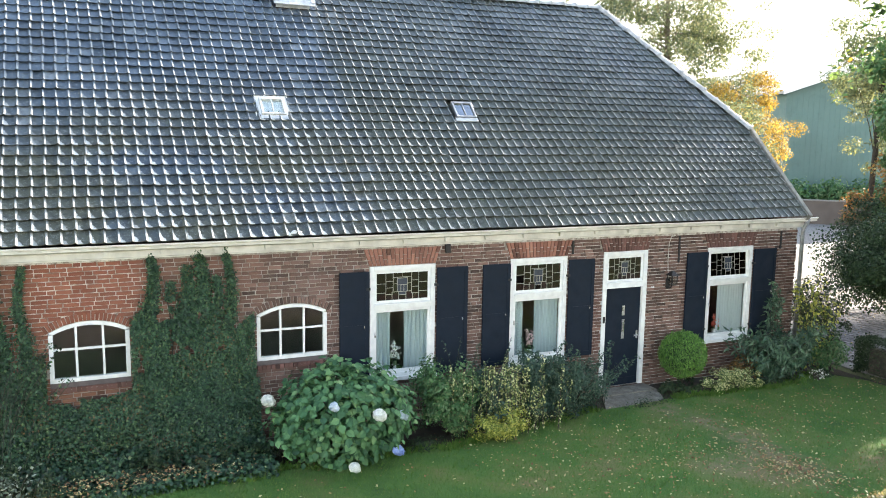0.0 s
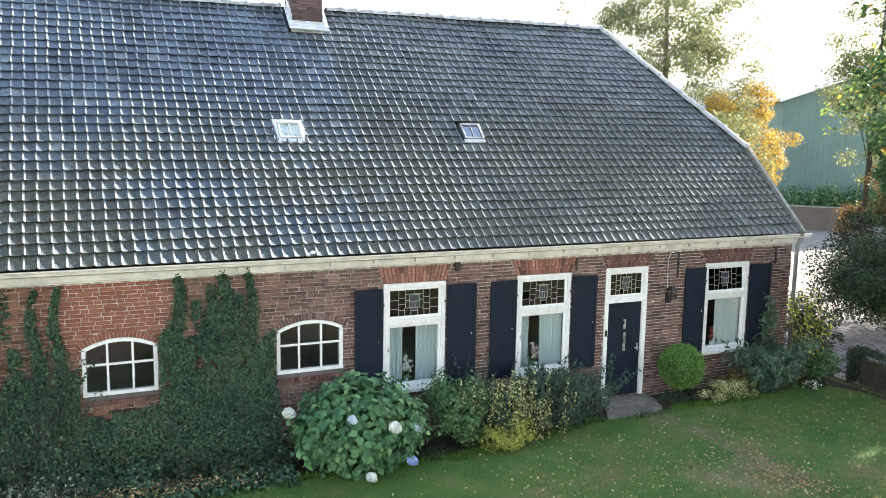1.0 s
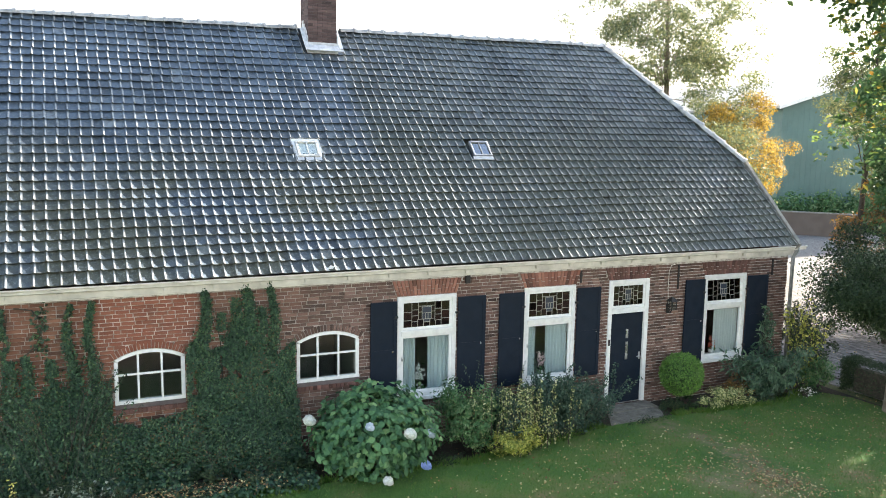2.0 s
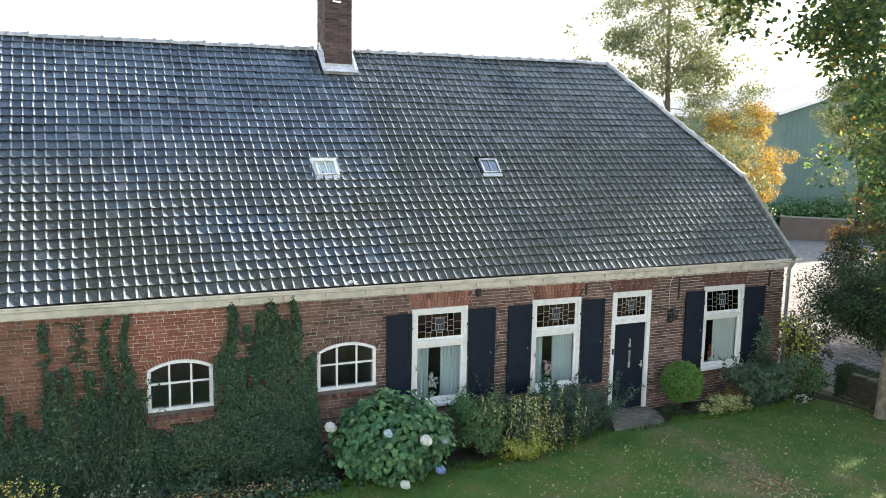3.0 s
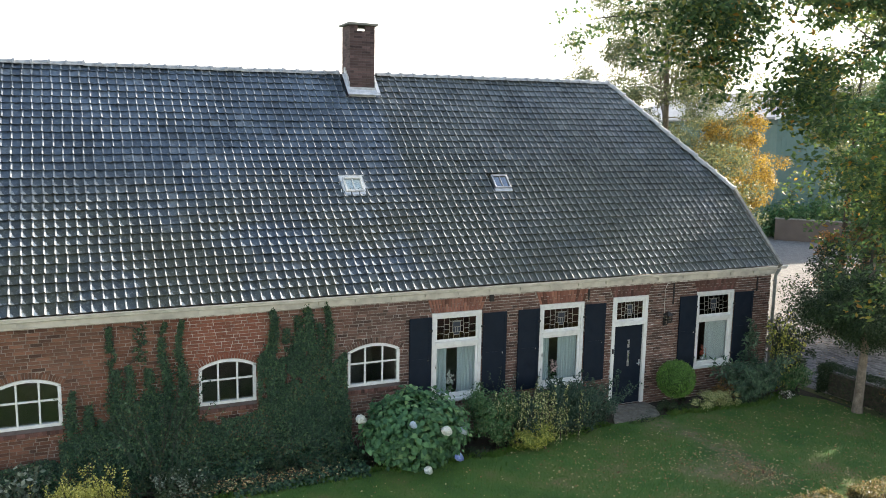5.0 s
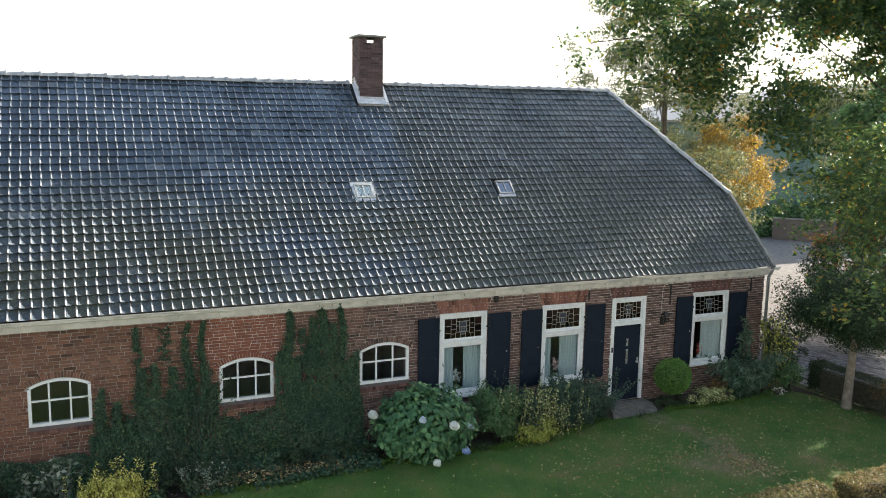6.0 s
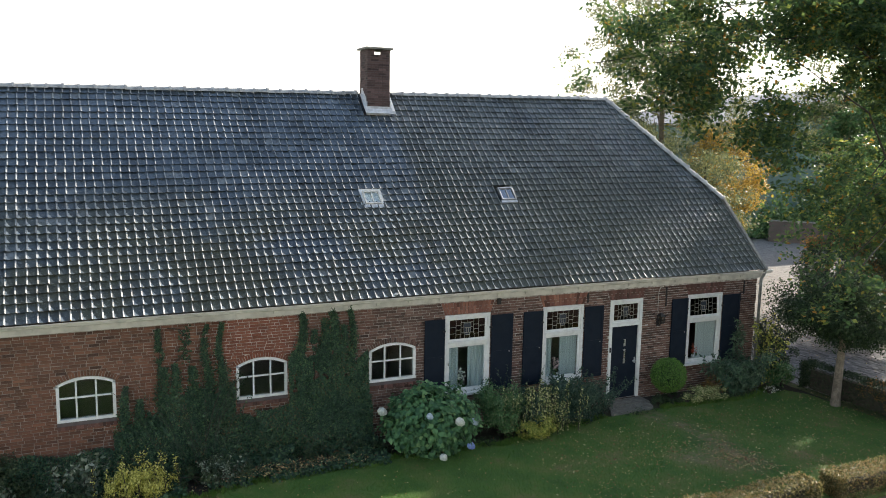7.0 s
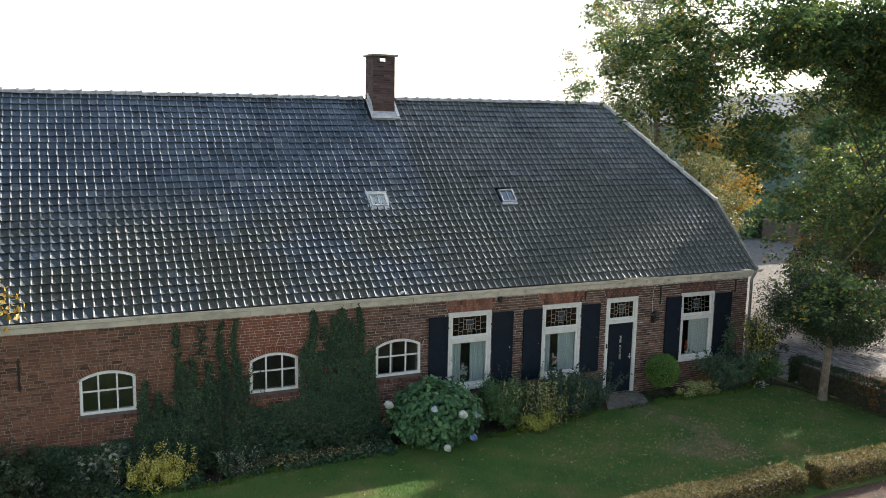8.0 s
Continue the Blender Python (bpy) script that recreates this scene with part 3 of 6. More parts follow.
def lay_tiles():
    rest_v, rest_f = [], []
    parts = 0
    chim = (-0.70, 0.16)
    cols = int((VERGE_X - (X0 + 2.2)) / TILE_W)
    for row in range(ROWS_N):
        s0, s1 = row / ROWS_N, (row + 1) / ROWS_N
        wob = 0.012 * math.sin(row * 1.7)
        for col in range(cols):
            x = X0 + 2.2 + col * TILE_W + wob
            a, c = roof_point(x, s0), roof_point(x, s1)
            mid_z = (a.z + c.z) / 2
            edge = verge_x(mid_z)
            if x > edge - 0.02 or (chim[0] < x + 0.1 < chim[1] and a.y > 3.98):
                continue
            if any(sx - 0.06 < x + 0.09 < sx + 0.52 and 5.34 < mid_z < 5.68 for sx in (-1.42, 2.455)):
                continue
            up = (c - a).normalized()
            out = Vector((1, 0, 0)).cross(up).normalized()
            rx, ry, rz = rng.normal(0, 0.010), rng.normal(0, 0.016), rng.normal(0, 0.006)
            m = Matrix((Vector((1, 0, 0)), up, out)).transposed().to_4x4()
            m.translation = a + out * (0.012 + rng.normal(0, 0.002))
            m = m @ Euler((rx, ry, rz)).to_matrix().to_4x4()
            if row == 0:
                # the lowest tiles reach over the gutter
                m = Matrix.Translation(-0.05 * up) @ m @ Matrix.Diagonal((1, 1.22, 1, 1))
            clip = x + TILE_W * 1.05 > edge
            if not clip and row < 12 and -6.2 < x < -1.4 and parts < 300:
                ob = new("tile", tile_mesh)
                ob.matrix_world = m
                ob.parent = roof
                parts += 1
                continue
            q = np.array(m.to_3x3())
            v = TILE_V @ q.T + np.array(m.translation)
            if clip:
                ex = np.array([verge_x(z) for z in v[:, 2]])
                v[:, 0] = np.minimum(v[:, 0], ex)
            rest_f += [tuple(k + len(rest_v) for k in f) for f in TILE_F]
            rest_v += v.tolist()
    b = Build()
    b.v, b.f = rest_v, rest_f
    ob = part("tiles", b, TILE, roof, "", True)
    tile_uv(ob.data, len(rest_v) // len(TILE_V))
    ob["kind"] = "stuff"


# ridge and hip caps


def cap_shape():
    """A half-round ridge tile with a raised collar at its lower end."""
    b = Build()
    k = 8
    rings = ((0.0, 0.098), (0.0, 0.150), (0.055, 0.150), (0.065, 0.122), (0.39, 0.108))
    for y, r in rings:
        b.v += [(r * math.cos(math.pi * i / k), y, r * 0.8 * math.sin(math.pi * i / k) - 0.035) for i in range(k + 1)]
    for q in range(len(rings) - 1):
        b.f += [(q * (k + 1) + i, q * (k + 1) + i + 1, (q + 1) * (k + 1) + i + 1, (q + 1) * (k + 1) + i) for i in range(k)]
    return b.mesh("ridge_tile", RIDGE)


def lay_caps():
    me = cap_shape()
    y_k = EAVE_Y + (RIDGE_Y - EAVE_Y) * (KINK_Z - 3.43) / (ridge_z(HIP_X) - 3.43)
    for a, c, keep in ((Vector((HIP_X, RIDGE_Y, ridge_z(HIP_X) + 0.03)), Vector((X0 + 2, RIDGE_Y, ridge_z(X0 + 2) + 0.03)), True),
                       (Vector((KINK_X, y_k - 0.03, KINK_Z + 0.04)), Vector((HIP_X, RIDGE_Y, ridge_z(HIP_X) + 0.04)), False)):
        n = int((c - a).length / 0.355)
        d = (c - a).normalized()
        side = d.cross(Vector((0, 0, 1))).normalized()
        up = side.cross(d)
        for i in range(n + 1):
            p = a + d * 0.355 * i
            if keep and -0.60 < p.x < 0.45:
                continue
            ob = new("ridge_tile", me)
            m = Matrix((side, d, up)).transposed().to_4x4()
            m.translation = p + Vector((0, 0, rng.normal(0, 0.006)))
            ob.matrix_world = m
            ob.parent = roof
    # mortared verge below the kink
    low = Vector((VERGE_X, EAVE_Y, 3.43))
    top = Vector((KINK_X, y_k, KINK_Z))
    d = (top - low).normalized()
    side = Vector((0, 0, 1)).cross(d).normalized()
    up = d.cross(side)
    m = Matrix((side, d, up)).transposed().to_4x4()
    m.translation = low
    part("verge_board", Build().box(-0.05, 0.05, -0.05, (top - low).length + 0.05, -0.12, 0.075, m), CONCRETE, roof, "pale mortared verge", False, 0.01)


# ---- house: cornice, gutter, downpipe ----
cornice = thing("cornice", (0, 0, 3.12), "cream-painted wooden cornice under the eave", "cornice", "", "structure")


def along(profile, x0, x1, steps=1):
    """A (y, z) profile run along x with the eave."""
    b = Build()
    k = len(profile)
    for i in range(steps + 1):
        x = x0 + (x1 - x0) * i / steps
        b.v += [(x, y, z - 3.12 + 0.0015 * x) for y, z in profile]
    for i in range(steps):
        b.f += [(i * k + j, i * k + (j + 1) % k, (i + 1) * k + (j + 1) % k, (i + 1) * k + j) for j in range(k)]
    b.f += [tuple(range(k)), tuple(range((steps + 1) * k - 1, steps * k - 1, -1))]
    return b


part("fascia", along([(0.0, 3.142), (-0.07, 3.142), (-0.07, 3.16), (-0.085, 3.17), (-0.085, 3.265), (-0.10, 3.28), (0.0, 3.28)], X0, X1 + 0.10, 6), CREAM, cornice)
part("gutter_box", along([(-0.03, 3.282), (-0.165, 3.282), (-0.19, 3.295), (-0.195, 3.335), (-0.215, 3.345), (-0.215, 3.362), (-0.185, 3.362), (-0.175, 3.32), (-0.03, 3.31)], X0, X1 + 0.37, 6), CREAM, cornice)
part("gutter_lip", along([(-0.225, 3.3635), (-0.225, 3.378), (-0.185, 3.378), (-0.185, 3.3635)], X0, X1 + 0.38, 6), WHITE, cornice, "white-painted gutter lip")
bracket = Build().prism([(-0.035, 0.0), (0.035, 0.0), (0.035, 0.055), (-0.035, 0.055)], -0.055, 0.0).box(-0.045, 0.045, -0.07, 0.0, 0.055, 0.07)
bracket_mesh = bracket.mesh("bracket", CREAM)
x = -12.9
while x < 10.1:
    ob = part("bracket", bracket_mesh, CREAM, cornice)
    ob.location = (x, -0.085, 3.205 - 3.12 + 0.0015 * x)
    x += 0.795

pipe = thing("downpipe", (10.17, -0.09, 0), "grey zinc downpipe at the corner of the house", "downpipe")
part("tube", Build().tube([(0.06, -0.08, 3.37), (0.05, -0.06, 3.27), (0.0, 0.0, 3.10), (0, 0, 0.0)], 0.045, 10), ZINC, pipe, "", True)
for z in (0.6, 1.9, 2.95):
    part("clip", Build().tube([(0, 0, z), (0, 0, z + 0.035)], 0.054, 10).box(-0.012, 0.012, 0.03, 0.09, z, z + 0.03), ZINC, pipe)

# ---- windows and door ----


def frame_bars(x0, x1, z0, z1, w, y0, y1):
    """Four bars round an opening."""
    b = Build()
    b.box(x0, x0 + w, y0, y1, z0, z1).box(x1 - w, x1, y0, y1, z0, z1)
    b.box(x0 + w, x1 - w, y0, y1, z1 - w, z1).box(x0 + w, x1 - w, y0, y1, z0, z0 + w)
    return b


# leaded light: columns and rows of panes, in parts of the width and height; third number picks the glass
LEADED = [(0, 0, 0.18, 0.28, 1), (0, 0.28, 0.18, 0.62, 1), (0, 0.62, 0.18, 1, 1), (0.82, 0, 1, 0.28, 1), (0.82, 0.28, 1, 0.62, 1), (0.82, 0.62, 1, 1, 1),
          (0.18, 0.7, 0.32, 1, 1), (0.68, 0.7, 0.82, 1, 1), (0.18, 0, 0.30, 0.22, 0), (0.70, 0, 0.82, 0.22, 0), (0.18, 0.22, 0.32, 0.46, 1), (0.68, 0.22, 0.82, 0.46, 1),
          (0.18, 0.46, 0.32, 0.70, 1), (0.68, 0.46, 0.82, 0.70, 1), (0.30, 0, 0.43, 0.30, 0), (0.57, 0, 0.70, 0.30, 0), (0.43, 0, 0.57, 0.18, 0), (0.43, 0.18, 0.57, 0.30, 2),
          (0.32, 0.30, 0.40, 0.60, 0), (0.60, 0.30, 0.68, 0.60, 0), (0.40, 0.30, 0.47, 0.55, 2), (0.47, 0.30, 0.53, 0.55, 2), (0.53, 0.30, 0.60, 0.55, 2),
          (0.32, 0.60, 0.40, 0.84, 0), (0.60, 0.60, 0.68, 0.84, 0), (0.40, 0.55, 0.60, 0.80, 2), (0.32, 0.84, 0.50, 1, 1), (0.50, 0.84, 0.68, 1, 1), (0.40, 0.80, 0.60, 0.84, 0)]
CAME = painted("lead_came", (0.34, 0.32, 0.28), 0.6, 0.7, 30)


def leaded_light(parent, x0, x1, z0, z1, y):
    w, h = x1 - x0, z1 - z0
    cames = Build()
    t = 0.0048
    for a, b, c, d, kind in LEADED:
        xa, xb, za, zb = x0 + a * w, x0 + c * w, z0 + b * h, z0 + d * h
        tilt = rng.normal(0, 0.004)
        p = Build()
        p.v = [(xa, y - tilt, za), (xb, y + tilt, za), (xb, y + tilt, zb), (xa, y - tilt, zb)]
        p.v += [(q[0], q[1] + 0.004, q[2]) for q in p.v]
        p.f = [(0, 1, 2, 3), (7, 6, 5, 4), (0, 4, 5, 1), (1, 5, 6, 2), (2, 6, 7, 3), (3, 7, 4, 0)]
        part("pane", p, (GLASS_SMOKE, GLASS_AMBER, GLASS_OPAL)[kind], parent).visible_shadow = False
        cames.box(xa - t, xa + t, y - 0.008, y - 0.004, za, zb).box(xa, xb, y - 0.0085, y - 0.0045, za - t, za + t)
    cames.box(x1 - t, x1 + t, y - 0.008, y - 0.004, z0, z1)
    part("came", cames, CAME, parent, "grey lead came")


def curtain(x0, x1, z0, z1, y, material, label):
    """A hanging curtain with soft folds."""
    b = Build()
    n, rows = 44, 4
    ph = rng.random() * 6
    for side in (0, 0.004):
        for r in range(rows + 1):
            for i in range(n + 1):
                u = i / n
                fold = 0.034 * math.sin(u * (x1 - x0) / 0.075 * 2 * math.pi + ph + 0.5 * math.sin(5 * u + ph)) * (1 - 0.2 * r / rows)
                b.v.append((x0 + (x1 - x0) * u + 0.006 * math.sin(r + 9 * u), y + fold + side, z0 + (z1 - z0) * r / rows))
    k = n + 1
    for r in range(rows):
        b.f += [(r * k + i, r * k + i + 1, (r + 1) * k + i + 1, (r + 1) * k + i) for i in range(n)]
        o = (rows + 1) * k
        b.f += [(o + r * k + i + 1, o + r * k + i, o + (r + 1) * k + i, o + (r + 1) * k + i + 1) for i in range(n)]
    c = thing("curtain", (0, 0, 0), label, "curtain", "curtains at the windows")
    part("cloth", b, material, c, "", True)
    part("rail", Build().box(x0 - 0.02, x1 + 0.02, y - 0.01, y + 0.015, z1 - 0.01, z1 + 0.02), WHITE, c)
    return c


def tall_window(name, key, tilt=0.0):
    x0, x1, z0, z1, _ = OPEN[key]
    w = thing(name, (x0, 0, z0), "white-painted wooden window with a leaded top light", "window", "tall front windows", "structure")
    W, H = x1 - x0, z1 - z0
    g = 0.003
    part("window_frame", frame_bars(g, W - g, g, H - g, 0.085, -0.025, 0.09), WHITE, w, "", False, 0.006)
    part("transom", Build().box(0.085, W - 0.085, -0.03, 0.088, 1.24, 1.34).box(0.085, W - 0.085, -0.05, -0.03, 1.31, 1.335), WHITE, w, "", False, 0.005)
    top = part("top_sash", frame_bars(0.088, W - 0.088, 1.343, H - 0.088, 0.05, 0.0, 0.05), WHITE, w, "", False, 0.004)
    leaded_light(top, 0.138, W - 0.138, 1.393, H - 0.138, 0.02)
    low = part("lower_sash", frame_bars(0.088, W - 0.088, 0.088, 1.237, 0.05, 0.0, 0.05), WHITE, w, "", False, 0.004)
    part("pane", Build().box(0.138, W - 0.138, 0.02, 0.026, 0.138, 1.187), GLASS, low).visible_shadow = False
    part("window_sill", Build().box(-0.03, W + 0.03, -0.07, -0.026, -0.05, 0.02), WHITE, w, "", False, 0.006)
    part("latch", Build().box(0.095, 0.115, -0.03, 0.0, 0.75, 0.83).box(0.10, 0.11, -0.045, -0.03, 0.77, 0.80), CHROME, low, "small steel latch")
    if tilt:
        pivot = Matrix.Translation((0, 0, 1.343))
        top.matrix_local = pivot @ pose(0, 0, 0, -tilt) @ pivot.inverted()
    return w


def arched_window(name, key, label):
    o = OPEN[key]
    x0, x1, z0, z1, rise = o
    w = thing(name, (x0, 0, z0), label, "window", "arched stable windows", "structure")
    W = x1 - x0
    k = 14

    def ring(t, y0, y1, inset):
        b = Build()
        xs = [inset + (W - 2 * inset) * i / k for i in range(k + 1)]
        top = [(x, arch_z(o, x0 + x) - z0 - inset) for x in xs]
        inn = [(min(max(x, inset + t), W - inset - t), arch_z(o, x0 + min(max(x, inset + t), W - inset - t)) - z0 - inset - t) for x in xs]
        for i in range(k):
            b.prism([inn[i], inn[i + 1], top[i + 1], top[i]] if inn[i][0] < inn[i + 1][0] else [inn[i], top[i + 1], top[i]], y0, y1)
        zs = top[0][1]
        b.box(inset, inset + t, y0, y1, inset, inn[0][1]).box(W - inset - t, W - inset, y0, y1, inset, inn[0][1])
        b.box(inset, W - inset, y0 - 0.01, y1, inset, inset + t)
        return b

    part("window_frame", ring(0.06, -0.01, 0.06, 0.003), WHITE, w)
    for f in (1 / 3, 2 / 3):
        x = W * f
        part("mullion", Build().box(x - 0.017, x + 0.017, 0.0, 0.045, 0.064, arch_z(o, x0 + x) - z0 - 0.062), WHITE, w)
    mid = 0.50
    part("glazing_bar", Build().box(0.064, W - 0.064, 0.004, 0.042, mid - 0.017, mid + 0.017), WHITE, w)
    xs = [0.063, W / 3 - 0.017, W / 3 + 0.017, 2 * W / 3 - 0.017, 2 * W / 3 + 0.017, W - 0.063]
    for i in range(3):
        a, b_ = xs[2 * i], xs[2 * i + 1]
        t = rng.normal(0, 0.004)
        part("pane", Build().box(a, b_, 0.022 + t, 0.026 + t, 0.064, mid - 0.017), GLASS, w).visible_shadow = False
        pts = [(a + (b_ - a) * j / 4, arch_z(o, x0 + a + (b_ - a) * j / 4) - z0 - 0.062) for j in range(5)]
        part("pane", Build().prism([(a, mid + 0.017), (b_, mid + 0.017)] + pts[::-1], 0.022 - t, 0.026 - t), GLASS, w).visible_shadow = False
    return w


window_1 = tall_window("window_1", "w1")
window_2 = tall_window("window_2", "w2")
window_3 = tall_window("window_3", "w3", 4.5)
arched_window("window_4", "a1", "white arched six-pane window in the brick wall")
arched_window("window_5", "a2", "white arched six-pane window partly grown over with ivy")
arched_window("window_6", "a3", "white arched six-pane window with flaking paint")

for key in ("w1", "w2", "w3"):
    x0, x1 = OPEN[key][:2]
    W = x1 - x0
    lab = "pale teal curtain hanging behind the window"
    if key == "w3":
        curtain(x0 + 0.08, x0 + 0.21, 0.82, 2.08, 0.125, CURTAIN, lab)
        curtain(x0 + 0.47, x1 - 0.08, 0.82, 2.08, 0.125, NET, "pale grey curtain hanging behind the window")
    else:
        gap = (0.45, 0.70) if key == "w1" else (0.36, 0.61)
        curtain(x0 + 0.09, x0 + gap[0], 0.82, 2.08, 0.125, CURTAIN, lab)
        curtain(x0 + gap[1], x1 - 0.09, 0.82, 2.08, 0.125, CURTAIN, lab)
    setting("window_board", Build().box(x0 + 0.02, x1 - 0.02, 0.10, 0.42, 0.80, 0.83), WHITE, "white inner window board", "window board")


def orchid(x, y, z, petals, label, h=0.55):
    o = thing("orchid", (x, y, z), label, "orchid", "pot plants on the window boards")
    part("pot", Build().tube([(0, 0, 0), (0, 0, 0.13), (0, 0, 0.14)], [0.05, 0.065, 0.065], 12), WHITE, o, "white pot")
    stem = part("stem", Build().tube([(0, 0, 0.12), (0.02, 0, 0.3), (-0.02, 0, h), (0.08, -0.02, h + 0.02)], 0.006, 6), SHRUB, o)
    c = np.array([(0.09 * math.cos(i * 2.1) * (0.5 + 0.5 * (i % 3)), -0.03, h * (0.5 + 0.055 * i)) for i in range(9)])
    p, d = clumps(c, [0.04] * 9, [9] * 9)
    part("blossom", leaves(p, d + np.array([0, -1, 0]), rng.uniform(0.04, 0.065, len(p)), OVATE, OVATE_F), petals, stem)
    p, d = clumps([(0, 0, 0.16)], [0.09], [14])
    part("foliage", leaves(p, d, rng.uniform(0.08, 0.13, len(p)), OVATE, OVATE_F), SHRUB, o)


orchid(0.56, 0.17, 0.83, PETAL_WHITE, "white-flowering orchid in a pot on the window board")
orchid(3.33, 0.17, 0.83, PETAL_PINK, "pale pink orchid in a pot on the window board")
orchid(8.03, 0.18, 0.83, PETAL_RED, "red-flowering pot plant on the window board", 0.45)

# shutters
SHUTTERS = [(-0.545, -0.02), (1.265, 1.87), (2.185, 2.755), (4.048, 4.635), (6.955, 7.51), (8.82, 9.45)]
for i, (x0, x1) in enumerate(SHUTTERS):
    s = thing("shutter", (x0, 0, 0.80), "dark navy painted wooden shutter hooked open against the brick", "shutter", "window shutters")
    W, H = x1 - x0, 1.925
    part("panel", Build().box(0, W, -0.06, -0.028, 0, H), NAVY, s, "", False, 0.004)
    for a, b_, c, d in ((0.0, 0.07, 0, H), (W - 0.07, W, 0, H), (0.07, W - 0.07, 0, 0.09), (0.07, W - 0.07, H - 0.09, H), (0.07, W - 0.07, 0.92, 1.0)):
        part("rail", Build().box(a, b_, -0.068, -0.0602, c, d), NAVY, s)
    hinge_x = W if i % 2 == 0 else 0
    for z in (0.25, 1.6):
        part("hinge", Build().box(hinge_x - 0.05, hinge_x + 0.02, -0.074, -0.0285, z, z + 0.04), IRON, s, "black iron hinge")
    part("hook", Build().tube([(W * 0.82, -0.075, 0.98), (W * 0.82, -0.095, 0.98), (W * 0.82, -0.095, 0.95)], 0.009, 6), CHROME, s, "small steel hook")

# front door
dx0, dx1, dz0, dz1, _ = OPEN["door"]
door = thing("door_1", (dx0, 0, dz0), "dark navy front door in a white frame with a leaded top light", "door", "", "structure")
W, H = dx1 - dx0, dz1 - dz0
part("door_frame", Build().box(0.003, 0.10, -0.03, 0.11, 0, H - 0.003).box(W - 0.10, W - 0.003, -0.03, 0.11, 0, H - 0.003)
     .box(0.10, W - 0.10, -0.03, 0.11, H - 0.09, H - 0.003).box(0.10, W - 0.10, -0.035, 0.11, 2.04, 2.16), WHITE, door, "white door frame", False, 0.006)
top = part("top_light", frame_bars(0.103, W - 0.103, 2.163, H - 0.093, 0.045, 0.0, 0.05), WHITE, door)
leaded_light(top, 0.148, W - 0.148, 2.208, H - 0.138, 0.02)
leaf = part("door_leaf", Build().box(0.103, W - 0.103, 0.03, 0.08, 0.01, 2.037), NAVY, door, "", False, 0.004)
part("peep_window", Build().box(W / 2 - 0.005, W / 2 + 0.055, 0.02, 0.032, 1.46, 1.66), CHROME, leaf, "small pale door window")
part("letter_plate", Build().box(W / 2, W / 2 + 0.06, 0.018, 0.033, 0.98, 1.38).box(W / 2 + 0.02, W / 2 + 0.04, 0.0, 0.018, 1.02, 1.34), CHROME, leaf, "long steel pull handle")
part("door_handle", Build().tube([(W - 0.16, 0.03, 1.03), (W - 0.16, -0.015, 1.03), (W - 0.27, -0.015, 1.03)], 0.011, 8).box(W - 0.18, W - 0.14, 0.022, 0.032, 0.95, 1.12), CHROME, leaf, "steel lever handle")
part("kick_board", Build().box(0.11, W - 0.11, 0.02, 0.029, 0.02, 0.16), NAVY, leaf)
part("bell", Build().box(0.03, 0.075, -0.045, -0.031, 1.35, 1.48), IRON, door, "small black bell push")

# ---- on the facade ----


def wall_lantern():
    l = thing("wall_lantern", (6.50, 0, 2.10), "black iron wall lantern with glass panes beside the front door", "lamp")
    part("back_plate", Build().box(-0.05, 0.05, -0.025, -0.001, -0.10, 0.12), IRON, l)
    part("arm", Build().tube([(0, -0.02, -0.05), (0, -0.10, -0.07), (0, -0.15, 0.0)], 0.012, 8), IRON, l)
    body = part("body", Build().box(-0.055, 0.055, -0.205, -0.095, 0.0, 0.02).box(-0.075, -0.062, -0.222, -0.209, 0.02, 0.20).box(0.062, 0.075, -0.222, -0.209, 0.02, 0.20)
         .box(-0.075, -0.062, -0.091, -0.078, 0.02, 0.20).box(0.062, 0.075, -0.091, -0.078, 0.02, 0.20), IRON, l)
    roof_b = Build()
    roof_b.v = [(-0.095, -0.245, 0.20), (0.095, -0.245, 0.20), (0.095, -0.055, 0.20), (-0.095, -0.055, 0.20), (-0.02, -0.17, 0.29), (0.02, -0.17, 0.29), (0.02, -0.13, 0.29), (-0.02, -0.13, 0.29)]
    roof_b.f = [(3, 2, 1, 0), (0, 1, 5, 4), (1, 2, 6, 5), (2, 3, 7, 6), (3, 0, 4, 7), (4, 5, 6, 7)]
    part("cap", roof_b, IRON, l)
    for a, b_, c, d in ((-0.06, 0.06, -0.217, -0.214), (-0.06, 0.06, -0.086, -0.083), (-0.070, -0.067, -0.208, -0.092), (0.067, 0.070, -0.208, -0.092)):
        part("pane", Build().box(a, b_, c, d, 0.022, 0.198), GLASS, body)


wall_lantern()
cable = thing("cable", (6.5, 0, 2.4), "thin pale cable clipped to the brick above the lantern", "cable")
part("wire", Build().tube([(0, -0.02, -0.19), (-0.03, -0.02, 0.2), (-0.02, -0.02, 0.55), (0.03, -0.02, 0.68), (0.14, -0.02, 0.7)], 0.007, 6), CREAM, cable)
for x, z0, z1 in ((6.75, 2.53, 3.09), (4.14, 2.83, 3.09), (9.6, 2.70, 3.09), (-9.645, 1.93, 2.62)):
    a = thing("wall_anchor", (x, 0, z0), "black iron wall anchor on the brick facade", "wall anchor", "wall anchors")
    part("bar", Build().box(-0.02, 0.02, -0.03, -0.002, 0, z1 - z0).box(-0.028, 0.028, -0.036, -0.002, (z1 - z0) * 0.5, (z1 - z0) * 0.5 + 0.05), IRON, a, "", False, 0.004)
vent = thing("wall_vent", (1.47, 0, 2.98), "small black vent box on the brick", "vent")
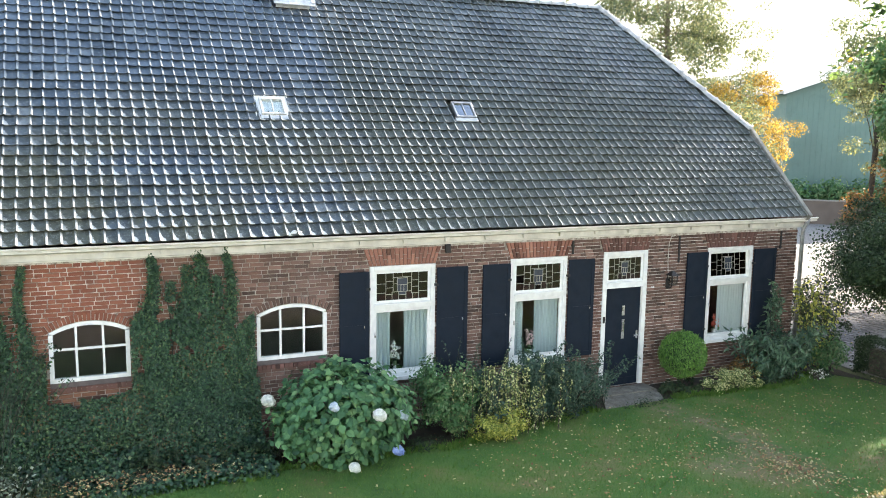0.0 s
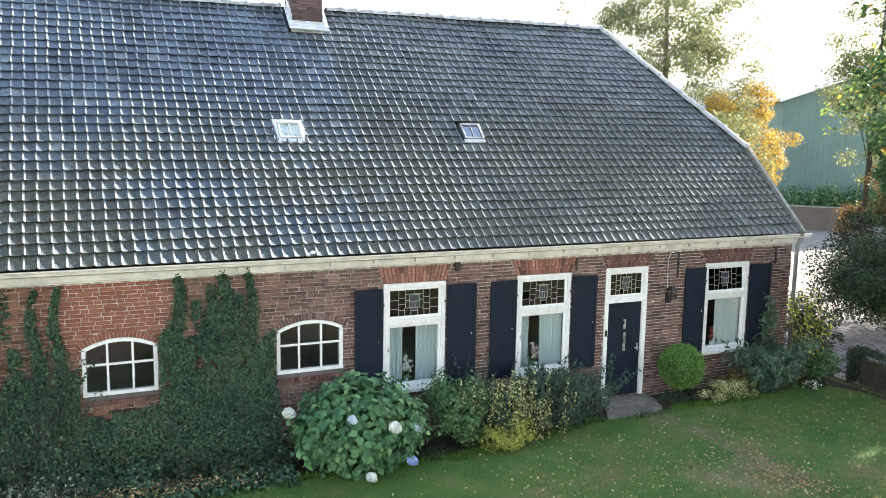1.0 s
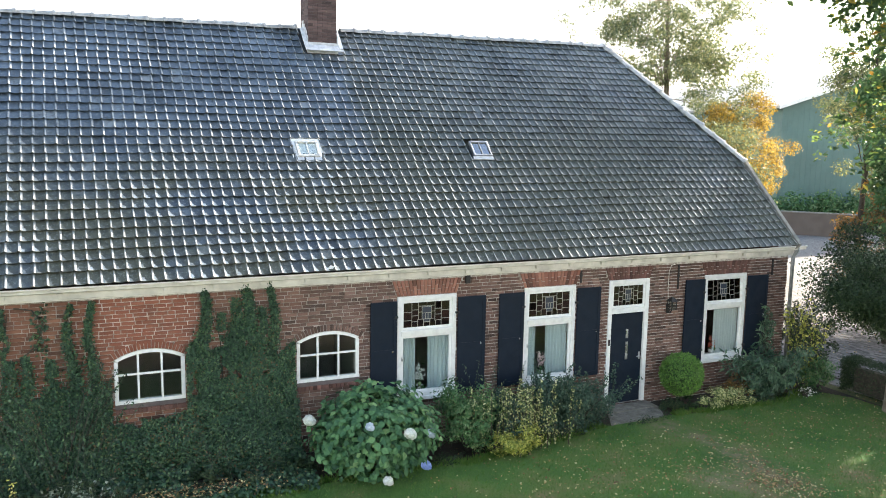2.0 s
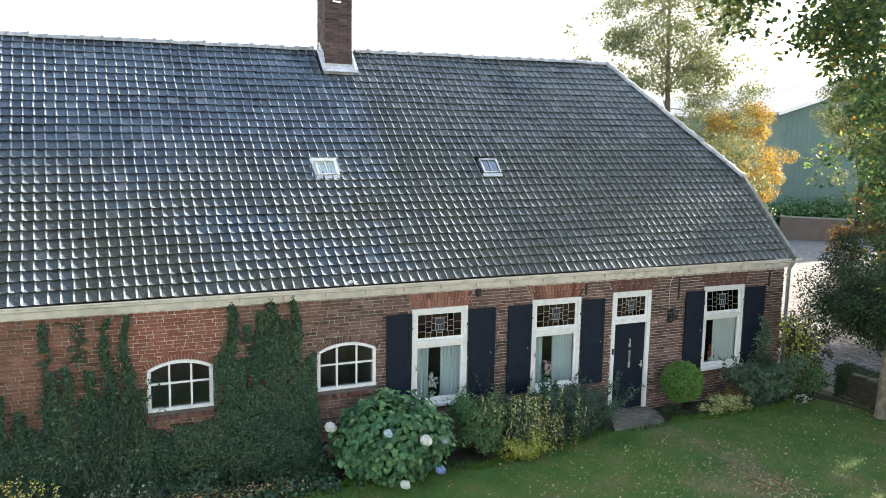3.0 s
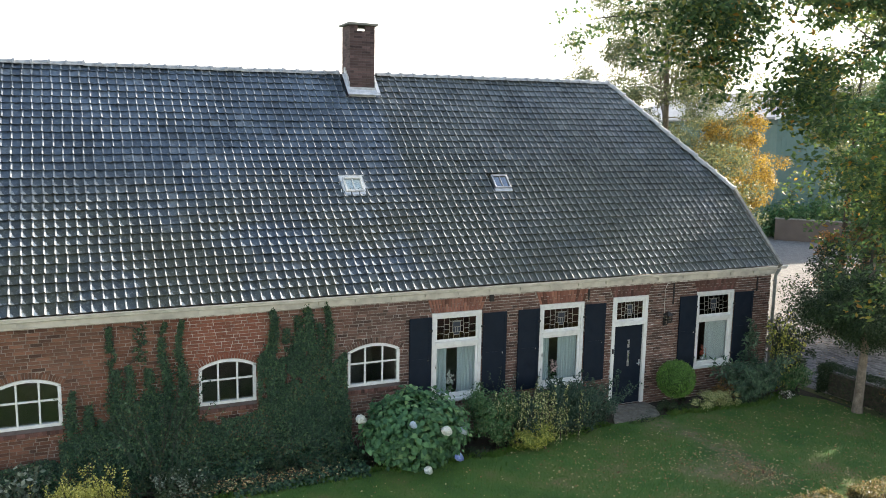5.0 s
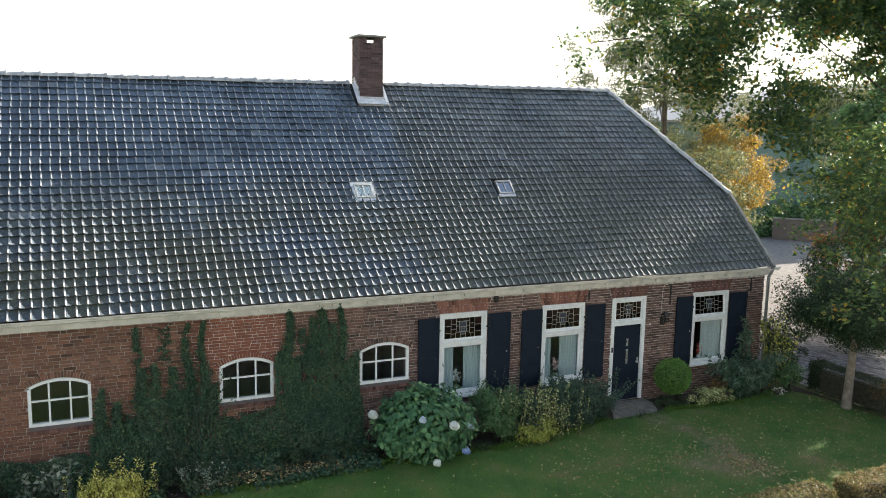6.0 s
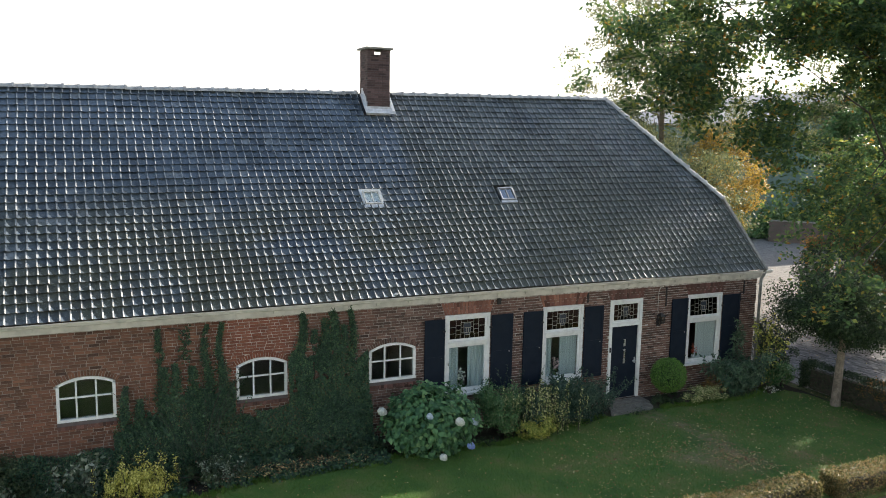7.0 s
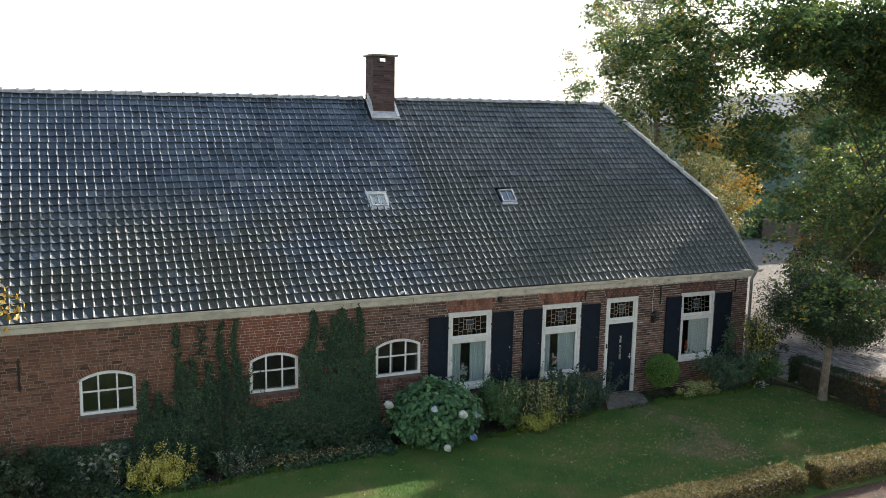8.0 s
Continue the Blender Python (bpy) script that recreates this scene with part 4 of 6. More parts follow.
part("box", Build().box(-0.05, 0.05, -0.06, -0.002, 0, 0.16), IRON, vent, "", False, 0.008)
plate = thing("number_plate", (6.10, 0, 2.02), "small white plate beside the door", "plate")
part("bar", Build().box(-0.012, 0.012, -0.012, -0.002, 0, 0.05), WHITE, plate)
part("bar", Build().box(0.03, 0.054, -0.012, -0.002, 0, 0.05), WHITE, plate)

# sills under the arched windows
for key in ("a1", "a2", "a3"):
    x0, x1, z0, *_ = OPEN[key]
    sill = thing("window_ledge", (x0, 0, z0 - 0.15), "weathered brick ledge under an arched window", "ledge", "window ledges", "structure")
    n = 16
    for i in range(n):
        a = (x1 - x0) * i / n
        b = Build()
        b.prism([(a + 0.004, 0.0), (a + (x1 - x0) / n - 0.004, 0.0), (a + (x1 - x0) / n - 0.004, 0.075), (a + 0.004, 0.075)], -0.045 + rng.uniform(-0.004, 0.004), 0.0)
        part("brick", b, BRICK_DARK, sill)
    part("slope", Build().box(0, x1 - x0, -0.02, -0.001, 0.076, 0.148), MORTAR_DARK, sill)

# ---- chimney, skylights ----
chimney = thing("chimney", (-0.26, 4.40, 7.67), "square dark red-brown brick chimney with a concrete cap and lead flashing", "chimney")


def chimney_bricks():
    core = Build().box(-0.318, 0.318, -0.308, 0.308, -0.3, 1.58)
    for sx in (-1, 1):
        a, c = sorted((sx * 0.318, sx * 0.27))
        core.box(a, c, -0.308, 0.308, 1.581, 1.74)
    core.box(-0.27, -0.13, -0.308, -0.27, 1.581, 1.74).box(0.07, 0.27, -0.308, -0.27, 1.581, 1.74)
    part("core", core, MORTAR_DARK, chimney)
    b = Build()
    course = 0.062
    for r in range(28):
        z = 0.0 + r * course
        off = 0.11 if r % 2 else 0.0
        for k in range(-2, 4):
            a, c = k * 0.22 + off - 0.11, k * 0.22 + off + 0.10
            for axis in (0, 1):
                lim = 0.33 if axis == 0 else 0.32
                a2, c2 = max(a, -lim), min(c, lim)
                if c2 - a2 < 0.03:
                    continue
                spans = [(a2, c2)]
                if axis == 0 and z > 1.56:
                    spans = [(max(a2, lo), min(c2, hi)) for lo, hi in ((-0.33, -0.13), (0.07, 0.33))]
                for p, q in spans:
                    if q - p < 0.02:
                        continue
                    j = rng.uniform(0, 0.004)
                    if axis == 0:
                        b.box(p, q, -0.322 - j, -0.300, z, z + 0.051)
                        if z < 1.56:
                            b.box(p, q, 0.300, 0.322 + j, z, z + 0.051)
                    else:
                        b.box(-0.332 - j, -0.310, p, q, z, z + 0.051)
                        b.box(0.310, 0.332 + j, p, q, z, z + 0.051)
    ob = part("bricks", b, BRICK_CHIMNEY, chimney)
    ob["kind"] = "stuff"


chimney_bricks()
part("cap", Build().box(-0.40, 0.40, -0.39, 0.39, 1.745, 1.80), CONCRETE, chimney, "grey concrete cap slab", False, 0.01)
LEAN = Matrix.Translation((0, -0.42, 0.075)) @ pose(0, 0, 0, 44.8)
for sx in (-1, 1):
    for i in range(5):
        y = -0.35 + i * 0.095
        a, c = sorted((sx * 0.336, sx * (0.347 + 0.001 * i)))
        part("step_flashing", Build().box(a, c, y, y + 0.11, 0.04 + i * 0.093, 0.36 + i * 0.093 + rng.uniform(-0.03, 0.03)), LEAD, chimney, "pale grey lead step")
    a, c = sorted((sx * 0.352, sx * 0.44))
    part("side_flashing", Build().box(a, c, -0.05, 0.62, 0.03, 0.045, LEAN), LEAD, chimney, "pale grey lead flashing")
part("front_flashing", Build().box(-0.36, 0.36, -0.349, -0.337, -0.04, 0.20), LEAD, chimney, "pale grey lead flashing")
part("apron", Build().box(-0.43, 0.43, -0.12, 0.06, 0.015, 0.03, LEAN), LEAD, chimney, "pale grey lead apron")


def skylight(x, name, frame_mat, glass_mat, label, bars):
    s = (5.37 - 3.43) / (8.19 - 3.43)
    a, c = roof_point(x, s), roof_point(x, s + 0.07)
    up = (c - a).normalized()
    out = Vector((1, 0, 0)).cross(up)
    m = Matrix((Vector((1, 0, 0)), up, out)).transposed().to_4x4()
    m.translation = a + out * 0.03
    w = thing(name, (0, 0, 0), label, "skylight", "roof lights")
    w.matrix_world = m
    W, L = 0.45, 0.43
    f = Build()
    f.box(0, 0.04, 0, L, -0.03, 0.05).box(W - 0.04, W, 0, L, -0.03, 0.05).box(0.04, W - 0.04, 0, 0.04, -0.03, 0.045).box(0.04, W - 0.04, L - 0.05, L, -0.03, 0.055)
    part("window_frame", f, frame_mat, w, "", False, 0.005)
    for k in range(bars):
        xx = W * (k + 1) / (bars + 1)
        part("glazing_bar", Build().box(xx - 0.012, xx + 0.012, 0.04, L - 0.05, 0.0, 0.045), frame_mat, w)
    xs = [0.04] + [W * (k + 1) / (bars + 1) for k in range(bars)] + [W - 0.04]
    for p, q in zip(xs, xs[1:]):
        part("pane", Build().box(p + 0.013, q - 0.013, 0.042, L - 0.052, 0.02, 0.026), glass_mat, w)
    part("apron", Build().box(-0.02, W + 0.02, -0.09, 0.0, -0.02, 0.012), LEAD, w, "grey lead apron")


OLD_WHITE = painted("flaking_white", (0.66, 0.65, 0.62), 0.6, 0.6, 16)
skylight(-1.42, "skylight", OLD_WHITE, GLASS, "small roof light with a flaking white frame", 1)
skylight(2.455, "skylight", ZINC, GLASS_BLUE, "small roof light in a grey metal frame", 1)
# white board added behind the panes so that the glass reads bright
part("bright_backing", Build().box(-0.1, 0.55, -0.1, 0.55, -0.02, -0.005), WHITE, bpy.data.objects["skylight"])
part("chip", Build().prism([(-1.44, 3.45), (-1.27, 3.44), (-1.22, 3.475), (-1.36, 3.50)], -0.25, -0.19), WHITE, roof, "broken white mortar lump at the eave")

# ---- garden: lawn, beds, paths ----


def sheet(outline, z0, z1):
    """A flat slab with a (x, y) outline."""
    b = Build()
    k = len(outline)
    b.v = [(x, y, z1) for x, y in outline] + [(x, y, z0) for x, y in outline]
    b.f = [tuple(range(k)), tuple(range(2 * k - 1, k - 1, -1))] + [(i, k + i, k + (i + 1) % k, (i + 1) % k) for i in range(k)]
    return b


setting("bed", sheet([(-20, -2.2), (10.9, -2.2), (10.9, -0.0), (-20, -0.0)], -0.2, -0.02), SOIL, "dark planting bed along the facade", "bed")
EDGE = [(-20, -1.75), (-9, -1.8), (-6.2, -1.75), (-4.2, -1.45), (-3.2, -1.55), (-1.8, -1.45), (0.4, -1.55), (1.6, -1.5), (3.3, -1.15), (4.4, -1.0), (5.8, -0.95), (7.0, -1.15), (8.5, -1.2), (10.2, -0.8), (10.7, -1.6), (11.0, -6.9)]
setting("lawn", sheet([(-20, -6.9)] + [(11.0, -6.9)] + EDGE[::-1][1:], -0.2, 0.012), LAWN, "mown green lawn strewn with fallen leaves", "lawn")
setting("road", sheet([(-60, -10.8), (60, -10.8), (60, -6.9), (-60, -6.9)], -0.2, -0.02), TRACK, "red-brown track covered with fallen leaves", "road")
setting("pavement", sheet([(11.6, -7.4), (60, -7.4), (60, 40), (16, 40), (11.2, 9), (11.2, 1)], -0.2, -0.03), GRAVEL, "grey paved farmyard", "pavement")
step = setting("doorstep", Build().box(4.80, 6.02, -0.42, 0.0, -0.05, 0.035), PAVING, "worn brown-grey stone doorstep", "step")
setting("path", sheet([(4.35, -1.02), (5.75, -0.98), (6.05, -0.42), (4.7, -0.42)], -0.1, 0.016), PAVING, "small worn paved path before the door", "path")


def inside(p, poly):
    x, y = p
    hit = False
    for (xa, ya), (xb, yb) in zip(poly, poly[1:] + poly[:1]):
        if (ya > y) != (yb > y) and x < (xb - xa) * (y - ya) / (yb - ya) + xa:
            hit = not hit
    return hit


LAWN_POLY = [(-12, -6.9), (11.0, -6.9)] + [p for p in EDGE[::-1][1:] if p[0] > -12] + [(-12, -1.8)]


def lawn_grass():
    pts = np.column_stack([rng.uniform(-11, 11, 90000), rng.uniform(-6.8, -0.8, 90000), np.full(90000, 0.01)])
    keep = np.array([inside(p[:2], LAWN_POLY) for p in pts])
    pts = pts[keep]
    # thin turf where people walk
    for x, y, r in TRODDEN:
        bare = np.clip(1.1 - np.hypot(pts[:, 0] - x, pts[:, 1] - y) / r, 0, 0.6)
        pts = pts[rng.random(len(pts)) > bare]
    n = len(pts)
    nz = unit(rng.normal(0, 1, (n, 3)) * np.array([1, 1, 0.1]))
    ny = unit(np.array([0, 0, 1.0]) + rng.normal(0, 0.45, (n, 3)) * np.array([1, 1, 0.2]))
    nx = np.cross(ny, nz)
    s = rng.uniform(0.025, 0.055, (n, 1, 1))
    v = pts[:, None] + s * (BLADE[None, :, :1] * 2.0 * nx[:, None] + BLADE[None, :, 1:2] * ny[:, None])
    b = Build()
    b.v, b.f = v.reshape(-1, 3).tolist(), (np.arange(n)[:, None] * 3 + np.arange(3)).tolist()
    tagged(new("grass", b.mesh("grass", GRASS_BLADE)), "short green grass blades of the lawn", "grass", "", "stuff")


lawn_grass()


def edge_tufts():
    """Longer, uneven grass where the mower does not reach the bed."""
    a = np.array([p for p in EDGE if -12 < p[0] < 10.5])
    k = rng.integers(0, len(a) - 1, 14000)
    u = rng.random((14000, 1))
    p = a[k] * (1 - u) + a[k + 1] * u
    w = np.array([noise.noise((q[0] * 1.9, 3.3, 0)) for q in p])
    p[:, 1] += rng.normal(0.03, 0.07, len(p)) + 0.22 * w
    p = p[~((p[:, 0] > 4.2) & (p[:, 0] < 6.0))]
    n = len(p)
    nz = unit(rng.normal(0, 1, (n, 3)) * np.array([1, 1, 0.1]))
    ny = unit(np.array([0, 0, 1.0]) + rng.normal(0, 0.5, (n, 3)) * np.array([1, 1, 0.2]))
    nx = np.cross(ny, nz)
    s = rng.uniform(0.05, 0.13, (n, 1, 1))
    v = np.column_stack([p, np.zeros(n)])[:, None] + s * (BLADE[None, :, :1] * 1.6 * nx[:, None] + BLADE[None, :, 1:2] * ny[:, None])
    b = Build()
    b.v, b.f = v.reshape(-1, 3).tolist(), (np.arange(n)[:, None] * 3 + np.arange(3)).tolist()
    tagged(new("grass_edge", b.mesh("grass_edge", GRASS_BLADE)), "longer ragged grass along the edge of the bed", "grass", "", "stuff")


edge_tufts()


def litter():
    """Fallen leaves on lawn, beds and track, thicker in a few drifts."""
    p = [np.column_stack([rng.uniform(-11, 11, 1100), rng.uniform(-6.1, -0.9, 1100)]),
         np.column_stack([rng.uniform(1.0, 11, 2400), rng.uniform(-6.1, -1.6, 2400)]),
         rng.normal((5.4, -4.35), (0.3, 0.4), (650, 2)) , rng.normal((5.9, -2.4), (0.4, 0.5), (120, 2)), rng.normal((4.2, -3.4), (1.2, 0.3), (220, 2)),
         rng.normal((-4.3, -1.35), (0.9, 0.16), (700, 2)), rng.normal((8.5, -5.8), (1.8, 0.5), (500, 2)),
         np.column_stack([rng.uniform(-8, 14, 2600), rng.uniform(-12, -7.0, 2600)]),
         np.column_stack([rng.uniform(11.5, 26, 2200), rng.uniform(-5, 14, 2200)]), rng.normal((16.5, 5.0), (2.2, 1.6), (1500, 2))]
    p = np.concatenate(p)
    p = p[~((p[:, 1] > -0.15) & (p[:, 0] < 10.4))]
    pts = np.column_stack([p, np.full(len(p), 0.028) + rng.uniform(0, 0.02, len(p))])
    # a drift lies on the creeping ivy
    on_ivy = (np.abs(pts[:, 0] + 3.6) < 2.0) & (pts[:, 1] > -1.7)
    pts[on_ivy, 2] += 0.16
    b = leaves(pts, np.tile((0, 0, 1.0), (len(pts), 1)), rng.uniform(0.025, 0.062, len(pts)), droop=0, spread=0.4)
    tagged(new("fallen_leaves", b.mesh("fallen_leaves", FALLEN)), "yellow and brown fallen leaves on the ground", "leaves", "", "stuff")


litter()

# ---- plants ----


def plant(name, at, label, category, parts, group=""):
    """parts: rows of name, Build, material; the builds are in world places."""
    t = thing(name, at, label, category, group)
    for row in parts:
        ob = part(*row[:3], t, row[3] if len(row) > 3 else "")
        ob.location = (-at[0], -at[1], -at[2])
    return t


def bush(name, c, r, material, label, n=2500, size=(0.03, 0.06), shape=DIAMOND, faces=DIAMOND_F, lumps=40, lump=0.3, stems=7, category="shrub", squash=1.0, droop=0.2, group=""):
    """A shrub that stands on the ground: stems and leaf clumps filling an uneven dome."""
    c, r = np.array(c, float), np.array(r, float)
    cs = in_ball(lumps, c, r * 0.80)
    cs = cs[cs[:, 2] > 0.02]
    rad = lump * rng.uniform(0.6, 1.2, len(cs)) * min(r)
    p, d = clumps(cs, rad, np.full(len(cs), n / len(cs)), shell=0.3)
    keep = p[:, 2] > 0.015
    p, d = p[keep], d[keep]
    away = unit((p - c) / r)
    b = leaves(p, d * 0.6 + away + np.array([0, 0, 0.35]), rng.uniform(*size, len(p)), shape, faces, droop)
    st = Build()
    base = np.array([c[0], c[1], 0.0])
    for i in range(stems):
        tip = cs[i % len(cs)]
        mid = (base + tip) / 2 + rng.normal(0, 0.06, 3)
        st.tube([base + rng.normal(0, 0.05, 3) * (1, 1, 0) + (0, 0, -0.03), mid, tip], [0.016, 0.012, 0.005], 5)
    return plant(name, tuple(base), label, category, [("stem", st, BARK), ("foliage", b, material)], group)


def hydrangea():
    c, r = np.array((-0.80, -1.15, 0.66)), np.array((1.27, 1.0, 0.93))
    d = unit(rng.normal(0, 1, (3600, 3)))
    lobes = 0.88 + 0.26 * np.array([noise.noise(Vector(q) * 2.4) + 0.5 * noise.noise(Vector(q) * 6.0) for q in d])[:, None]
    p = c + d * r * lobes * rng.uniform(0.80, 1.0, (3600, 1))
    keep = (p[:, 2] > 0.06) & (p[:, 1] < -0.1)
    p, d = p[keep], d[keep]
    b = leaves(p, d + np.array([0, -0.25, 0.9]), rng.uniform(0.09, 0.16, len(p)), OVATE * (1.1, 1, 1.3), OVATE_F, 0.35, 0.45)
    q = in_ball(700, c, r * 0.75)
    q = q[q[:, 2] > 0.05]
    inner_b = leaves(q, rng.normal(0, 1, q.shape), rng.uniform(0.1, 0.16, len(q)), OVATE, OVATE_F)
    st = Build()
    for i in range(16):
        tip = c + d[i * 7] * r * 0.8
        st.tube([(c[0] + rng.normal(0, 0.12), c[1] + rng.normal(0, 0.1), -0.02), tuple((c + tip) / 2 + (0, 0, -0.2)), tuple(tip)], [0.014, 0.011, 0.006], 5)
    h = plant("hydrangea", (c[0], c[1], 0), "large green hydrangea bush with a few white and blue flower heads", "hydrangea",
              [("stem", st, BARK), ("foliage", b, HYDRANGEA), ("inner_foliage", inner_b, HYDRANGEA)])
    heads = [((-0.575, -2.10, 0.93), 0.115, PETAL_WHITE, "white flower head"), ((-0.10, -1.90, 0.80), 0.095, PETAL_PALE, "pale blue flower head"),
             ((-0.98, -2.16, 0.20), 0.09, PETAL_WHITE, "creamy white flower head"), ((-0.22, -1.97, 0.28), 0.095, PETAL_BLUE, "blue flower head"),
             ((-2.0, -1.05, 1.0), 0.115, PETAL_WHITE, "white flower head"), ((-1.22, -1.93, 1.08), 0.075, PETAL_PALE, "small pale blue flower head")]
    for at, rad, mat, label in heads:
        p, d = clumps([at, (at[0] + rad * 0.35, at[1], at[2] - rad * 0.3)], [rad * 0.85, rad * 0.7], [520, 260], (1, 1, 0.9), 0.75)
        ob = part("flower_head", leaves(p, d * 2, rng.uniform(0.025, 0.04, len(p)), OVATE * (1.5, 1, 1), OVATE_F, 0, 0.35), mat, h, label)
        ob.location = (-c[0], -c[1], 0)


hydrangea()

bush("shrub", (1.05, -0.95, 0.68), (0.66, 0.75, 0.82), SHRUB, "dense green small-leaved shrub beside the hydrangea", 6500, (0.045, 0.075), lumps=60)
bush("shrub", (2.1, -1.0, 0.55), (0.8, 0.7, 0.7), BLUE_SHRUB, "blue-green leafy shrub among variegated shoots", 3200, (0.05, 0.085), lumps=50)
bush("shrub", (1.80, -1.56, 0.30), (0.72, 0.40, 0.36), LIME, "low shrub with yellow-green leaves at the lawn edge", 4200, (0.03, 0.055), lumps=44)
bush("shrub", (2.75, -0.95, 0.55), (0.75, 0.65, 0.7), BLUE_SHRUB, "dark blue-green shrub before the window", 3200, (0.04, 0.07), lumps=50)
bush("shrub", (3.55, -0.85, 0.5), (0.95, 0.65, 0.62), BLUE_SHRUB, "dark feathery shrub beside the door path", 7000, (0.025, 0.06), lumps=60, lump=0.4)


def wands(name, base, n, length, lean, material, wood, label, leaf=(0.02, 0.035), per=26, spread=0.35, shape=DIAMOND):
    """Upright or arching shoots with small leaves along them."""
    st, pts, out = [], [], []
    for i in range(n):
        b0 = np.array(base) + rng.normal(0, spread, 3) * (1, 0.4, 0)
        a = rng.uniform(0, 2 * math.pi)
        tip = b0 + np.array([math.cos(a) * lean, math.sin(a) * lean * 0.6, length * rng.uniform(0.6, 1.0)])
        mid = (b0 + tip) / 2 + np.array([0, 0, 0.12 * length])
        st.append(Build().tube([b0 - (0, 0, 0.03), mid, tip], [0.007, 0.005, 0.003], 5))
        u = rng.random((per, 1))
        q = b0 * (1 - u) ** 2 + 2 * u * (1 - u) * mid + tip * u * u
        pts.append(q + rng.normal(0, 0.02, q.shape))
        out.append(unit(rng.normal(0, 1, q.shape)))
    p, d = np.concatenate(pts), np.concatenate(out)
    p[:, 1] = np.minimum(p[:, 1], -0.03)
    b = leaves(p, d + (0, -0.3, 0.3), rng.uniform(*leaf, len(p)), shape)
    return plant(name, (base[0], base[1], 0), label, "shrub", [("stem", s, wood) for s in st] + [("foliage", b, material)])


wands("shrub", (2.05, -1.35, 0.0), 60, 1.32, 0.16, VARIEGATED, BARK, "upright shoots with pale variegated leaves", (0.03, 0.06), 75, 0.40)
wands("shrub", (2.9, -1.25, 0.0), 10, 1.0, 0.3, VARIEGATED, BARK, "loose shoots with pale variegated leaves", (0.04, 0.07), 40, 0.3)
wands("shrub", (3.35, -0.85, 0.1), 80, 1.2, 0.95, BLUE_SHRUB, TWIG, "arching blue-green feathery shoots before the window", (0.035, 0.075), 120, 0.42)
wands("shrub", (1.75, -0.6, 0.0), 18, 1.5, 0.4, BLUE_SHRUB, TWIG, "thin upright twigs against the shutter", (0.025, 0.05), 40, 0.4)


def topiary():
    c, r = np.array((6.53, -0.55, 0.72)), 0.47
    d = unit(rng.normal(0, 1, (9500, 3)))
    p = c + d * r * rng.uniform(0.86, 1.03, (9500, 1)) * (1 + 0.05 * np.array([noise.noise(Vector(q) * 4) for q in d])[:, None])
    b = leaves(p, d + (0, 0, 0.3), rng.uniform(0.035, 0.07, len(p)), DIAMOND * (0.5, 1, 1), droop=-1.2, spread=0.9)
    st = Build().tube([(c[0], c[1], -0.03), (c[0] + 0.01, c[1], 0.2), (c[0], c[1], 0.6)], [0.035, 0.03, 0.025], 8)
    core = Build().ball(tuple(c), r * 0.8)
    plant("topiary", (c[0], c[1], 0), "bright green clipped ball-shaped conifer on a short stem", "topiary", [("stem", st, BARK), ("foliage", b, BOXWOOD), ("inner_foliage", core, DARK_SHRUB)])


topiary()
bush("ground_cover", (6.45, -0.65, 0.1), (0.75, 0.42, 0.2), DARK_SHRUB, "low dark green ground cover under the topiary", 1500, (0.03, 0.06), stems=3, category="ground cover")
bush("shrub", (7.5, -0.98, 0.22), (1.15, 0.40, 0.34), VARIEGATED, "low shrub with cream-edged leaves", 4600, (0.03, 0.05), lumps=60)
bush("shrub", (8.0, -0.72, 0.34), (0.75, 0.3, 0.36), RUST, "small rust-brown shrub below the window", 1800, (0.03, 0.05))
LONG = DIAMOND * np.array([0.5, 1, 1.4])
bush("laurel", (8.95, -0.75, 0.5), (0.95, 0.6, 0.62), LAUREL, "dark green laurel bush with long leaves", 3600, (0.11, 0.18), LONG, category="shrub")
wands("laurel", (8.95, -0.8, 0.05), 34, 1.25, 1.0, LAUREL, BARK, "spreading laurel branches with long glossy leaves", (0.12, 0.20), 44, 0.2, LONG)
wands("laurel", (9.05, -0.35, 0.1), 9, 2.3, 0.2, LAUREL, BARK, "tall laurel shoots beside the window", (0.10, 0.17), 60, 0.14, LONG)
wands("climber", (10.15, -0.5, 0.1), 20, 2.2, 0.4, LIME, BARK, "light yellow-green climber at the house corner", (0.06, 0.10), 46, 0.26)
bush("shrub", (10.5, -0.75, 0.4), (0.6, 0.5, 0.5), SHRUB, "light green leafy shrub at the house corner", 1800, (0.05, 0.09))
bush("shrub", (11.05, 0.1, 1.0), (0.85, 0.85, 1.35), DARK_SHRUB, "dark shrub at the corner of the house", 5600, (0.05, 0.08))
bush("blossom_shrub", (9.75, -1.15, 0.12), (0.35, 0.2, 0.18), PETAL_WHITE, "small white-flowering plant in the bed", 110, (0.03, 0.05), category="flower")

# ---- ivy and climbers on the facade ----
IVY_COLS = [(-3.55, 0.17, 3.22), (-3.30, 0.16, 2.75), (-3.05, 0.2, 3.0), (-2.82, 0.2, 3.24), (-2.60, 0.16, 2.8), (-2.38, 0.13, 3.26)]


